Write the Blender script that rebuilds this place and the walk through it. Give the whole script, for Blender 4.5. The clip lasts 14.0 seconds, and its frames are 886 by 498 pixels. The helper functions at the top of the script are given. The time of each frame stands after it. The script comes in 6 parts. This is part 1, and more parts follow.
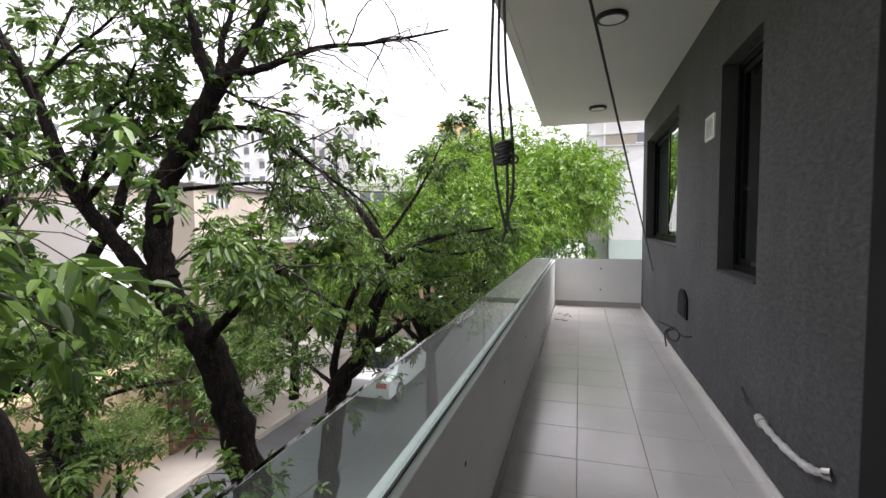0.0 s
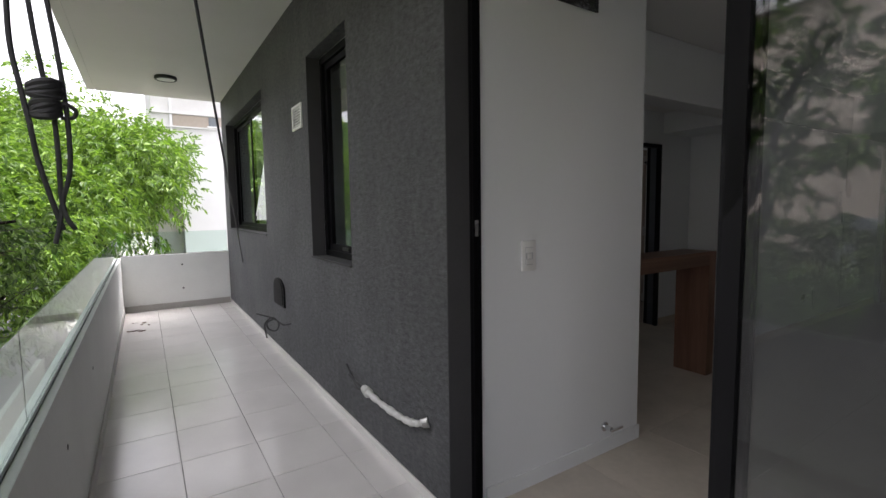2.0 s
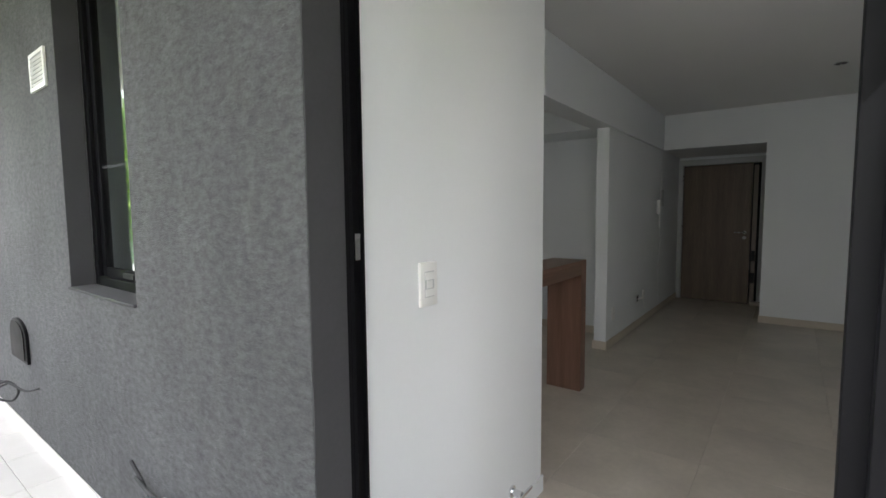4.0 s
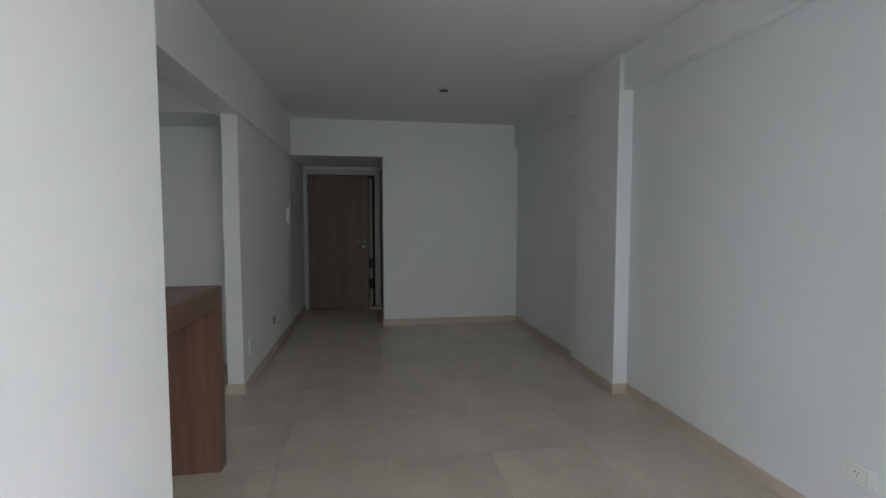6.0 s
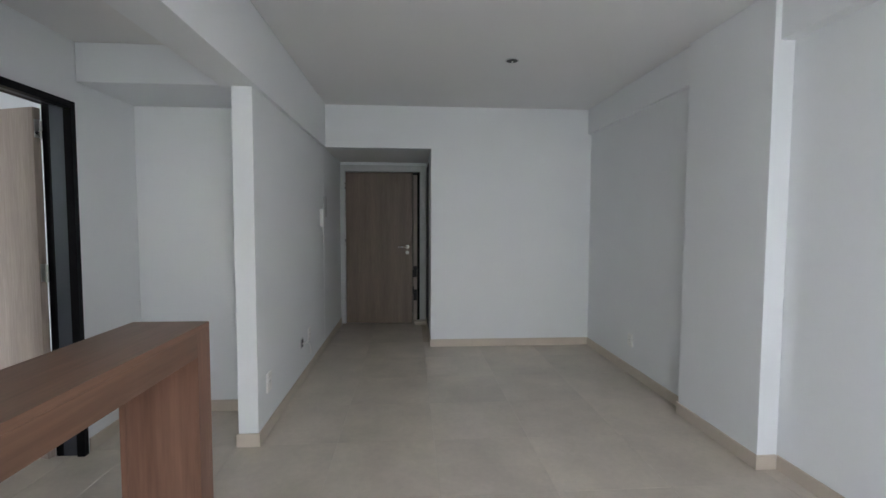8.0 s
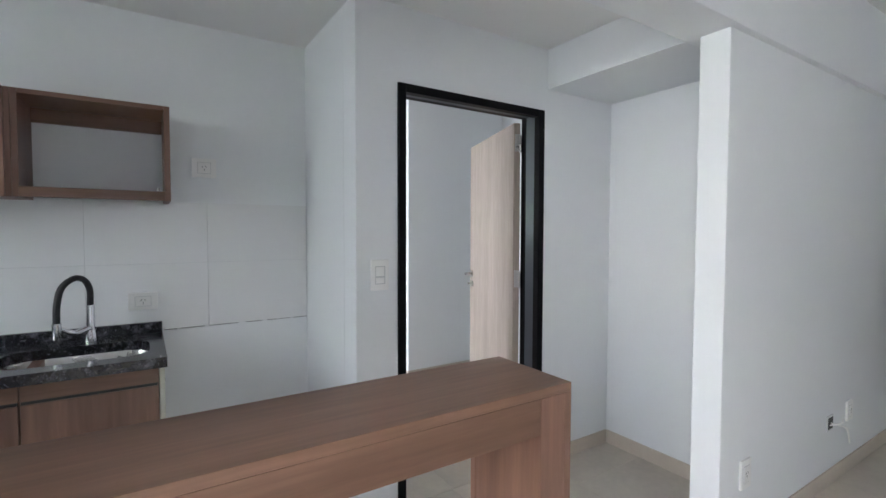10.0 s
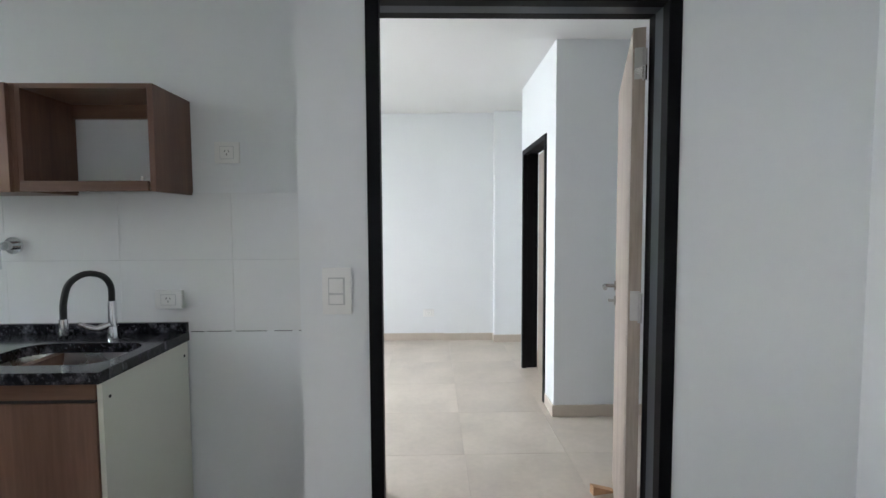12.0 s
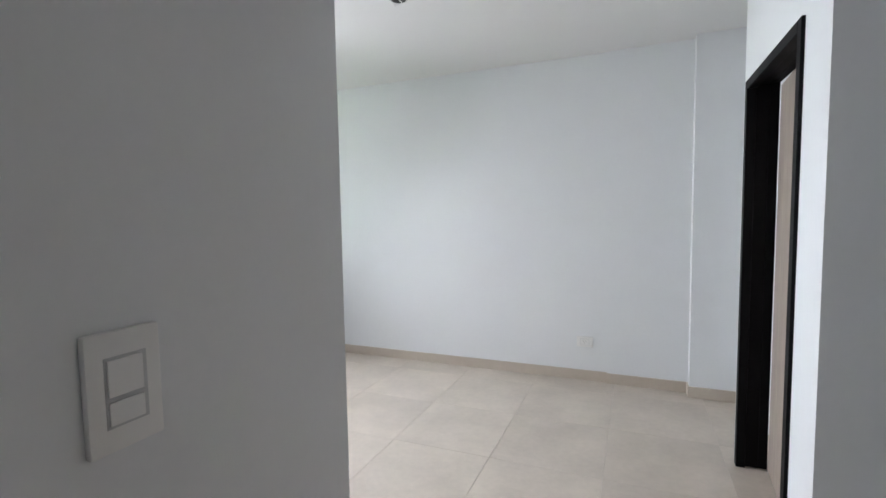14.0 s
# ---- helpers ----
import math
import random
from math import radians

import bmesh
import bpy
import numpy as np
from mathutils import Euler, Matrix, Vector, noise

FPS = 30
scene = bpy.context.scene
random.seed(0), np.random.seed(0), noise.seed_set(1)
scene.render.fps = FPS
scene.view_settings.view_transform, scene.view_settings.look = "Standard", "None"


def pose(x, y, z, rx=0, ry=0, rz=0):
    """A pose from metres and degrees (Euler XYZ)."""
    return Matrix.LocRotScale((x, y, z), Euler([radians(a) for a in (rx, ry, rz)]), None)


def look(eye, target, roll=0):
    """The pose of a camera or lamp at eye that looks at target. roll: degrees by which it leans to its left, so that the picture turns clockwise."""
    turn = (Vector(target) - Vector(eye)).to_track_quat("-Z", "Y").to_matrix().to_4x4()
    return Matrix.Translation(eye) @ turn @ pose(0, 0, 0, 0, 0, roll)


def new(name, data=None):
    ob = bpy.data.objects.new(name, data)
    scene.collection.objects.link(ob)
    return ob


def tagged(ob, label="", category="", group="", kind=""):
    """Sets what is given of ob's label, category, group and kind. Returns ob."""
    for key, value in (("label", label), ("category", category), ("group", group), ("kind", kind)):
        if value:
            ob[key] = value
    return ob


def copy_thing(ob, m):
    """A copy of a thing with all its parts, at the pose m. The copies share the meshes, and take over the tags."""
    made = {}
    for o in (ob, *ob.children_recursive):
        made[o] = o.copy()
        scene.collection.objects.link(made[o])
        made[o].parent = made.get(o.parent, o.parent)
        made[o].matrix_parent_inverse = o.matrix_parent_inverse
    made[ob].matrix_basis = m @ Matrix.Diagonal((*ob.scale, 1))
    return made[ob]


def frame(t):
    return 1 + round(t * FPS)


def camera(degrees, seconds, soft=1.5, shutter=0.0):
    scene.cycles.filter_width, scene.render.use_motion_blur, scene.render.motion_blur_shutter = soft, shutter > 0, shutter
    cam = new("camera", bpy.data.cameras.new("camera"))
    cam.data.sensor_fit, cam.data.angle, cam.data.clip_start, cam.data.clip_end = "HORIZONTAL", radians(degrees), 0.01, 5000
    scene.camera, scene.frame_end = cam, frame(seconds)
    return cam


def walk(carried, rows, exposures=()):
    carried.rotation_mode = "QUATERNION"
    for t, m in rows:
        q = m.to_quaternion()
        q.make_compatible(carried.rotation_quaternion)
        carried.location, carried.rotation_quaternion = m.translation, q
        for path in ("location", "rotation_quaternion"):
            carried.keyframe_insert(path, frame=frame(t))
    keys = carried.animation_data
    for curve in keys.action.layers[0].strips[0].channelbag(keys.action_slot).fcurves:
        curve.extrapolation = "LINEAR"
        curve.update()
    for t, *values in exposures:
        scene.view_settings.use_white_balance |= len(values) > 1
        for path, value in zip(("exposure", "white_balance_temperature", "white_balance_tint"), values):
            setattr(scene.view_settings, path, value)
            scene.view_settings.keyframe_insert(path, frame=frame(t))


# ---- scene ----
cam = camera(87.3, 14.0)
PATH = [
    (0, (-0.953, -1.938, 1.369), (-1.517, -0.022, 1.258), -0.3),
    (0.5, (-0.998, -1.834, 1.372), (-0.95, 0.161, 1.239), -0.3),
    (1, (-1.019, -1.763, 1.378), (-0.491, 0.16, 1.222), -1.0),
    (1.5, (-1.04, -1.677, 1.367), (-0.167, 0.114, 1.198), -0.9),
    (2, (-1.054, -1.611, 1.368), (0.024, 0.064, 1.193), -0.8),
    (2.2, (-1.06, -1.566, 1.379), (0.079, 0.068, 1.203), -0.6),
    (4.3, (-0.565, -0.832, 1.37), (1.174, 0.144, 1.213), -0.4),
    (4.5, (-0.468, -0.774, 1.385), (1.366, 0.008, 1.223), -0.1),
    (5, (-0.254, -0.662, 1.368), (1.702, -0.267, 1.238), 0.2),
    (5.5, (-0.067, -0.575, 1.357), (1.928, -0.508, 1.237), -0.0),
    (6, (0.085, -0.508, 1.354), (2.057, -0.815, 1.231), 0.0),
    (6.5, (0.24, -0.502, 1.33), (2.15, -1.081, 1.207), 0.2),
    (7, (0.576, -0.514, 1.323), (2.453, -1.193, 1.196), 0.3),
    (7.5, (0.827, -0.495, 1.353), (2.732, -1.091, 1.232), 0.3),
    (8, (1.008, -0.439, 1.367), (3.0, -0.581, 1.252), 0.2),
    (8.5, (1.209, -0.428, 1.366), (3.149, 0.05, 1.263), -0.2),
    (9, (1.399, -0.463, 1.369), (3.082, 0.614, 1.282), -0.2),
    (9.2, (1.485, -0.466, 1.354), (3.051, 0.776, 1.272), -0.1),
    (11.3, (2.698, -0.265, 1.374), (3.107, 1.69, 1.268), -0.2),
    (11.5, (2.816, -0.19, 1.367), (3.135, 1.781, 1.256), -0.3),
    (12, (3.08, 0.08, 1.364), (3.125, 2.076, 1.245), -0.3),
    (12.5, (3.233, 0.427, 1.358), (3.05, 2.415, 1.23), -0.3),
    (13, (3.321, 0.767, 1.357), (2.95, 2.728, 1.223), -0.5),
    (13.5, (3.413, 1.171, 1.344), (2.798, 3.069, 1.201), -0.5),
    (14, (3.399, 1.521, 1.348), (2.633, 3.363, 1.205), -0.9),
]
EXPOSURES = [(0.0, 2.05, 6450, 19), (0.5, 1.95, 6450, 19), (1.0, 1.75, 6450, 19), (1.6, 2.05, 6450, 18), (2.2, 2.45, 6450, 18), (4.3, 4.1, 6300, 13), (5.0, 4.3, 6150, 13), (5.5, 4.15, 6150, 13), (6.0, 4.3, 6150, 14), (7.5, 5.0, 6100, 14), (8.5, 5.78, 5950, 17), (9.2, 6.12, 5900, 17), (11.3, 6.0, 6050, 14), (12.5, 5.9, 6050, 14), (13.0, 5.9, 6000, 15), (13.5, 5.78, 6000, 16), (14.0, 5.4, 6050, 17)]
walk(cam, [(t, look(eye, target, roll)) for t, eye, target, roll in PATH], EXPOSURES)

# ---- world and light: bright overcast day ----
SUN_EL, SUN_AZ = radians(66), radians(70)
world = bpy.data.worlds.new("overcast_sky")
scene.world = world
world.use_nodes = True
wn = world.node_tree.nodes
sky = wn.new("ShaderNodeTexSky")
sky.sky_type = "NISHITA"
sky.sun_disc = False
sky.sun_elevation, sky.sun_rotation = SUN_EL, SUN_AZ
sky.dust_density, sky.air_density, sky.ozone_density = 6.0, 1.0, 1.0
pale = wn.new("ShaderNodeHueSaturation")
pale.inputs["Saturation"].default_value = 0.12
world.node_tree.links.new(sky.outputs[0], pale.inputs["Color"])
world.node_tree.links.new(pale.outputs[0], wn["Background"].inputs[0])
wn["Background"].inputs[1].default_value = 0.15

sun = new("sun", bpy.data.lights.new("sun", "SUN"))
sun.data.energy, sun.data.angle, sun.data.color = 0.5, radians(40), (1.0, 0.97, 0.92)
sun.matrix_world = look((0, 0, 0), (math.sin(SUN_AZ) * -math.cos(SUN_EL), -math.cos(SUN_AZ) * math.cos(SUN_EL), -math.sin(SUN_EL)))


def window_light(name, loc, target, w, h, watts, spread=120):
    """Sky light coming in through an opening."""
    lamp = new(name, bpy.data.lights.new(name, "AREA"))
    lamp.data.shape, lamp.data.size, lamp.data.size_y, lamp.data.energy = "RECTANGLE", w, h, watts
    lamp.data.spread = radians(spread)
    lamp.matrix_world = look(loc, target)
    return lamp


window_light("sky_light_door", (0.06, -1.3, 1.35), (3.0, -2.05, 0.8), 1.9, 2.2, 0.72, 165)
window_light("sky_light_bedroom", (0.19, 4.05, 1.85), (2.2, 2.75, 0.6), 1.4, 1.35, 1.05, 150)
window_light("sky_light_kitchen", (0.19, 1.44, 1.75), (3.0, 1.44, 0.7), 0.65, 1.3, 0.08)


# ---- materials ----
def mat_nodes(name):
    m = bpy.data.materials.new(name)
    m.use_nodes = True
    nt = m.node_tree
    return m, nt, nt.nodes["Principled BSDF"]


def ramp_mix(nt, fac, a, b):
    mix = nt.nodes.new("ShaderNodeMix")
    mix.data_type = "RGBA"
    nt.links.new(fac, mix.inputs[0])
    mix.inputs[6].default_value, mix.inputs[7].default_value = (*a, 1), (*b, 1)
    return mix.outputs[2]


def tex_noise(nt, scale, detail=4, stretch=(1, 1, 1), rand=False, rough=0.55):
    tc, mp, tx = nt.nodes.new("ShaderNodeTexCoord"), nt.nodes.new("ShaderNodeMapping"), nt.nodes.new("ShaderNodeTexNoise")
    nt.links.new(tc.outputs["Object"], mp.inputs[0])
    mp.inputs["Scale"].default_value = stretch
    if rand:
        oi, cb = nt.nodes.new("ShaderNodeObjectInfo"), nt.nodes.new("ShaderNodeCombineXYZ")
        mu = nt.nodes.new("ShaderNodeMath")
        mu.operation = "MULTIPLY"
        mu.inputs[1].default_value = 37.0
        nt.links.new(oi.outputs["Random"], mu.inputs[0])
        for i in range(3):
            nt.links.new(mu.outputs[0], cb.inputs[i])
        nt.links.new(cb.outputs[0], mp.inputs["Location"])
    nt.links.new(mp.outputs[0], tx.inputs["Vector"])
    tx.inputs["Scale"].default_value, tx.inputs["Detail"].default_value, tx.inputs["Roughness"].default_value = scale, detail, rough
    return tx.outputs[0]


def contrast(nt, sock, lo, hi):
    mr = nt.nodes.new("ShaderNodeMapRange")
    mr.inputs[1].default_value, mr.inputs[2].default_value = lo, hi
    nt.links.new(sock, mr.inputs[0])
    return mr.outputs[0]


def surface(name, base, var=0.08, rough=0.5, metal=0.0, scale=2.0, fine=60.0, bump=0.15, depth=0.002, spec=0.5, stretch=(1, 1, 1), rand=False, piece=0.0, rvar=0.05):
    """Base colour with broad blotches and fine grain, rough relief."""
    m, nt, b = mat_nodes(name)
    broad = contrast(nt, tex_noise(nt, scale, 3, stretch, rand), 0.3, 0.7)
    grain = tex_noise(nt, fine, 4, stretch, rand)
    lo, hi = [c * (1 - var) for c in base], [min(1, c * (1 + var)) for c in base]
    col = ramp_mix(nt, broad, lo, hi)
    g = ramp_mix(nt, contrast(nt, grain, 0.3, 0.7), (1 - var * 0.6,) * 3, (1,) * 3)
    mu = nt.nodes.new("ShaderNodeMix")
    mu.data_type, mu.blend_type = "RGBA", "MULTIPLY"
    mu.inputs[0].default_value = 1.0
    nt.links.new(col, mu.inputs[6])
    nt.links.new(g, mu.inputs[7])
    out = mu.outputs[2]
    if piece:
        oi, hs = nt.nodes.new("ShaderNodeObjectInfo"), nt.nodes.new("ShaderNodeHueSaturation")
        mr = nt.nodes.new("ShaderNodeMapRange")
        mr.inputs[3].default_value, mr.inputs[4].default_value = 1 - piece, 1 + piece
        nt.links.new(oi.outputs["Random"], mr.inputs[0])
        nt.links.new(mr.outputs[0], hs.inputs["Value"])
        nt.links.new(out, hs.inputs["Color"])
        out = hs.outputs[0]
    nt.links.new(out, b.inputs["Base Color"])
    rr = nt.nodes.new("ShaderNodeMapRange")
    rr.inputs[3].default_value, rr.inputs[4].default_value = max(0.02, rough - rvar), min(1, rough + rvar)
    nt.links.new(broad, rr.inputs[0])
    nt.links.new(rr.outputs[0], b.inputs["Roughness"])
    b.inputs["Metallic"].default_value = metal
    b.inputs["Specular IOR Level"].default_value = spec
    if bump:
        bp = nt.nodes.new("ShaderNodeBump")
        bp.inputs["Strength"].default_value, bp.inputs["Distance"].default_value = bump, depth
        nt.links.new(grain, bp.inputs["Height"])
        nt.links.new(bp.outputs[0], b.inputs["Normal"])
    return m


def wood(name, dark, light, along, rough=0.4, scale=9.0):
    """Straight-grained laminate; along: axis of the grain."""
    st = [1.0, 1.0, 1.0]
    st["xyz".index(along)] = 0.06
    m, nt, b = mat_nodes(name)
    streak = contrast(nt, tex_noise(nt, scale, 6, st, rough=0.65), 0.32, 0.68)
    fine = tex_noise(nt, scale * 14, 3, st)
    col = ramp_mix(nt, streak, dark, light)
    mu = nt.nodes.new("ShaderNodeMix")
    mu.data_type, mu.blend_type = "RGBA", "MULTIPLY"
    mu.inputs[0].default_value = 1.0
    nt.links.new(col, mu.inputs[6])
    nt.links.new(ramp_mix(nt, contrast(nt, fine, 0.3, 0.7), (0.8,) * 3, (1,) * 3), mu.inputs[7])
    nt.links.new(mu.outputs[2], b.inputs["Base Color"])
    b.inputs["Roughness"].default_value = rough
    bp = nt.nodes.new("ShaderNodeBump")
    bp.inputs["Strength"].default_value, bp.inputs["Distance"].default_value = 0.1, 0.0008
    nt.links.new(fine, bp.inputs["Height"])
    nt.links.new(bp.outputs[0], b.inputs["Normal"])
    return m


def stucco():
    m, nt, b = mat_nodes("dark_stucco")
    broad = contrast(nt, tex_noise(nt, 1.6, 5), 0.3, 0.72)
    runs = contrast(nt, tex_noise(nt, 7, 5, (1, 1, 0.3), rough=0.7), 0.5, 0.85)
    grain = tex_noise(nt, 46, 6, (1, 0.45, 1.0), rough=0.78)
    col = ramp_mix(nt, broad, (0.088, 0.090, 0.094), (0.125, 0.127, 0.131))
    mu = nt.nodes.new("ShaderNodeMix")
    mu.data_type = "RGBA"
    nt.links.new(runs, mu.inputs[0])
    nt.links.new(col, mu.inputs[6])
    mu.inputs[7].default_value = (0.14, 0.14, 0.142, 1)
    m2 = nt.nodes.new("ShaderNodeMix")
    m2.data_type, m2.blend_type = "RGBA", "MULTIPLY"
    m2.inputs[0].default_value = 1.0
    nt.links.new(mu.outputs[2], m2.inputs[6])
    nt.links.new(ramp_mix(nt, contrast(nt, grain, 0.34, 0.66), (0.62,) * 3, (1.3,) * 3), m2.inputs[7])
    nt.links.new(m2.outputs[2], b.inputs["Base Color"])
    b.inputs["Roughness"].default_value = 0.85
    bp = nt.nodes.new("ShaderNodeBump")
    bp.inputs["Strength"].default_value, bp.inputs["Distance"].default_value = 1.0, 0.016
    nt.links.new(grain, bp.inputs["Height"])
    nt.links.new(bp.outputs[0], b.inputs["Normal"])
    return m


def granite():
    m, nt, b = mat_nodes("black_granite")
    veins = contrast(nt, tex_noise(nt, 14, 8, (1, 1.8, 1), rough=0.75), 0.52, 0.68)
    speck = contrast(nt, tex_noise(nt, 120, 3), 0.6, 0.7)
    col = ramp_mix(nt, veins, (0.012, 0.013, 0.016), (0.16, 0.16, 0.18))
    mu = nt.nodes.new("ShaderNodeMix")
    mu.data_type, mu.blend_type = "RGBA", "ADD"
    mu.inputs[0].default_value = 0.12
    nt.links.new(col, mu.inputs[6])
    nt.links.new(speck, mu.inputs[7])
    nt.links.new(mu.outputs[2], b.inputs["Base Color"])
    b.inputs["Roughness"].default_value = 0.14
    return m


def glass(name, tint, rough=0.0, ior=1.5):
    m, nt, b = mat_nodes(name)
    b.inputs["Base Color"].default_value = (*tint, 1)
    b.inputs["Transmission Weight"].default_value = 1.0
    b.inputs["Roughness"].default_value = rough
    b.inputs["IOR"].default_value = ior
    return m


def leaves(name, dark, light, through_light=0.35):
    m, nt, b = mat_nodes(name)
    geo = nt.nodes.new("ShaderNodeNewGeometry")
    col = ramp_mix(nt, geo.outputs["Random Per Island"], dark, light)
    nt.links.new(col, b.inputs["Base Color"])
    b.inputs["Roughness"].default_value = 0.45
    tr, mix = nt.nodes.new("ShaderNodeBsdfTranslucent"), nt.nodes.new("ShaderNodeMixShader")
    nt.links.new(col, tr.inputs[0])
    mix.inputs[0].default_value = through_light
    nt.links.new(b.outputs[0], mix.inputs[1])
    nt.links.new(tr.outputs[0], mix.inputs[2])
    nt.links.new(mix.outputs[0], nt.nodes["Material Output"].inputs[0])
    return m


def bark():
    """Black furrowed bark with pale lichen flecks."""
    m, nt, b = mat_nodes("dark_furrowed_bark")
    furrow = contrast(nt, tex_noise(nt, 24, 6, (1, 1, 0.3), rough=0.7), 0.35, 0.65)
    fleck = contrast(nt, tex_noise(nt, 95, 3, (1, 1, 0.6)), 0.62, 0.70)
    patch = contrast(nt, tex_noise(nt, 3.5, 3), 0.42, 0.62)
    col = ramp_mix(nt, furrow, (0.005, 0.0045, 0.004), (0.024, 0.019, 0.016))
    mul = nt.nodes.new("ShaderNodeMath")
    mul.operation = "MULTIPLY"
    nt.links.new(fleck, mul.inputs[0])
    nt.links.new(patch, mul.inputs[1])
    mix = nt.nodes.new("ShaderNodeMix")
    mix.data_type = "RGBA"
    nt.links.new(mul.outputs[0], mix.inputs[0])
    nt.links.new(col, mix.inputs[6])
    mix.inputs[7].default_value = (0.13, 0.12, 0.11, 1)
    nt.links.new(mix.outputs[2], b.inputs["Base Color"])
    b.inputs["Roughness"].default_value = 0.95
    b.inputs["Specular IOR Level"].default_value = 0.1
    bp = nt.nodes.new("ShaderNodeBump")
    bp.inputs["Strength"].default_value, bp.inputs["Distance"].default_value = 1.0, 0.03
    nt.links.new(furrow, bp.inputs["Height"])
    nt.links.new(bp.outputs[0], b.inputs["Normal"])
    return m


M = {}
M["white"] = surface("white_wall_paint", (0.78, 0.80, 0.81), 0.02, 0.6, scale=0.8, fine=45, bump=0.12, depth=0.0015)
M["ceil"] = surface("white_ceiling_paint", (0.78, 0.78, 0.77), 0.02, 0.7, scale=0.7, fine=60, bump=0.1, depth=0.001)
M["soffit"] = surface("soffit_paint", (0.74, 0.73, 0.70), 0.03, 0.75, scale=1.0, fine=50, bump=0.15)
M["stucco"] = stucco()
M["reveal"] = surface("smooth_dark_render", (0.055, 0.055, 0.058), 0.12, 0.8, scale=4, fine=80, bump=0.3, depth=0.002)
M["parapet"] = surface("parapet_paint", (0.78, 0.79, 0.77), 0.05, 0.65, scale=1.5, fine=50, bump=0.25)
M["base_out"] = surface("grey_tile_skirting", (0.42, 0.40, 0.38), 0.06, 0.4, scale=3, fine=80, bump=0.05)
M["tile_out"] = surface("balcony_floor_tile", (0.72, 0.695, 0.665), 0.05, 0.18, scale=2.5, fine=90, bump=0.06, depth=0.0006, rand=True, piece=0.03, rvar=0.012)
M["grout"] = surface("grey_grout", (0.36, 0.345, 0.32), 0.1, 0.9, scale=5, fine=200)
M["tile_in"] = surface("beige_porcelain_tile", (0.55, 0.49, 0.415), 0.13, 0.32, scale=2.2, fine=30, bump=0.04, depth=0.0005, rand=True, piece=0.03, rvar=0.012)
M["grout_in"] = surface("beige_grout", (0.53, 0.465, 0.385), 0.08, 0.9, scale=5, fine=200)
M["base_in"] = surface("beige_tile_skirting", (0.56, 0.49, 0.41), 0.06, 0.4, scale=2.5, fine=40, bump=0.04)
M["black"] = surface("black_anodised_aluminium", (0.005, 0.005, 0.006), 0.2, 0.5, 0.0, scale=4, fine=120, bump=0.05, spec=0.12)
M["frame_grey"] = surface("dark_blue_grey_steel", (0.05, 0.058, 0.07), 0.1, 0.4, 0.3, scale=4, fine=120, bump=0.05)
M["grey_frame"] = surface("pale_grey_steel_frame", (0.55, 0.56, 0.56), 0.05, 0.5, scale=4, fine=90, bump=0.08)
M["plastic"] = surface("white_plastic", (0.82, 0.82, 0.80), 0.02, 0.32, scale=6, fine=150, bump=0.02)
M["dark"] = surface("black_plastic", (0.015, 0.015, 0.016), 0.15, 0.5, scale=8, fine=150, bump=0.05)
M["cable"] = surface("black_cable_sheath", (0.03, 0.03, 0.032), 0.2, 0.55, scale=20, fine=150, bump=0.1)
M["chrome"] = surface("chrome", (0.75, 0.76, 0.78), 0.03, 0.12, 1.0, scale=6, fine=120, bump=0)
M["steel"] = surface("brushed_steel", (0.50, 0.49, 0.47), 0.05, 0.28, 1.0, scale=6, fine=160, bump=0.05)
M["foil"] = surface("white_wrapped_insulation", (0.66, 0.65, 0.62), 0.12, 0.5, scale=30, fine=120, bump=0.5, depth=0.004)
M["wood_x"] = wood("warm_brown_laminate", (0.135, 0.071, 0.043), (0.265, 0.150, 0.098), "x", 0.38, 6.0)
M["wood_z"] = wood("warm_brown_laminate_upright", (0.135, 0.068, 0.043), (0.26, 0.143, 0.098), "z", 0.38, 6.0)
M["door_in"] = wood("pale_oak_door_veneer", (0.37, 0.305, 0.255), (0.48, 0.405, 0.345), "z", 0.5)
M["door_ent"] = wood("brown_oak_door_veneer", (0.165, 0.122, 0.09), (0.24, 0.182, 0.138), "z", 0.5)
M["raw"] = wood("raw_timber", (0.35, 0.2, 0.1), (0.55, 0.34, 0.19), "x", 0.7)
M["granite"] = granite()
M["cream"] = surface("cream_melamine", (0.70, 0.70, 0.62), 0.02, 0.5, scale=1.5, fine=60, bump=0.03)
M["wall_tile"] = surface("white_glazed_tile", (0.78, 0.79, 0.79), 0.015, 0.18, scale=1.5, fine=40, bump=0.02, rand=True)
M["glass_rail"] = glass("green_tinted_glass", (0.78, 0.92, 0.86))
# grey tint of the door glass stands in for the dim room behind
M["glass_door"] = glass("interior_dimming_glass", (0.62, 0.65, 0.65), ior=1.5)
M["glass_win"] = glass("window_glass", (0.80, 0.88, 0.86))
M["rail_white"] = surface("white_aluminium_channel", (0.70, 0.72, 0.71), 0.04, 0.4, 0.1, scale=5, fine=90, bump=0.03)
M["bark"] = bark()
M["twig"] = surface("grey_twig_bark", (0.03, 0.022, 0.018), 0.3, 0.9, scale=6, fine=40, bump=0.5, depth=0.005)
M["leaf_near"] = leaves("ash_leaves", (0.014, 0.042, 0.008), (0.13, 0.23, 0.035), 0.38)
M["leaf_mid"] = leaves("mid_green_leaves", (0.03, 0.068, 0.014), (0.15, 0.235, 0.045), 0.35)
M["leaf_bright"] = leaves("bright_yellow_green_leaves", (0.04, 0.10, 0.010), (0.19, 0.33, 0.03), 0.42)
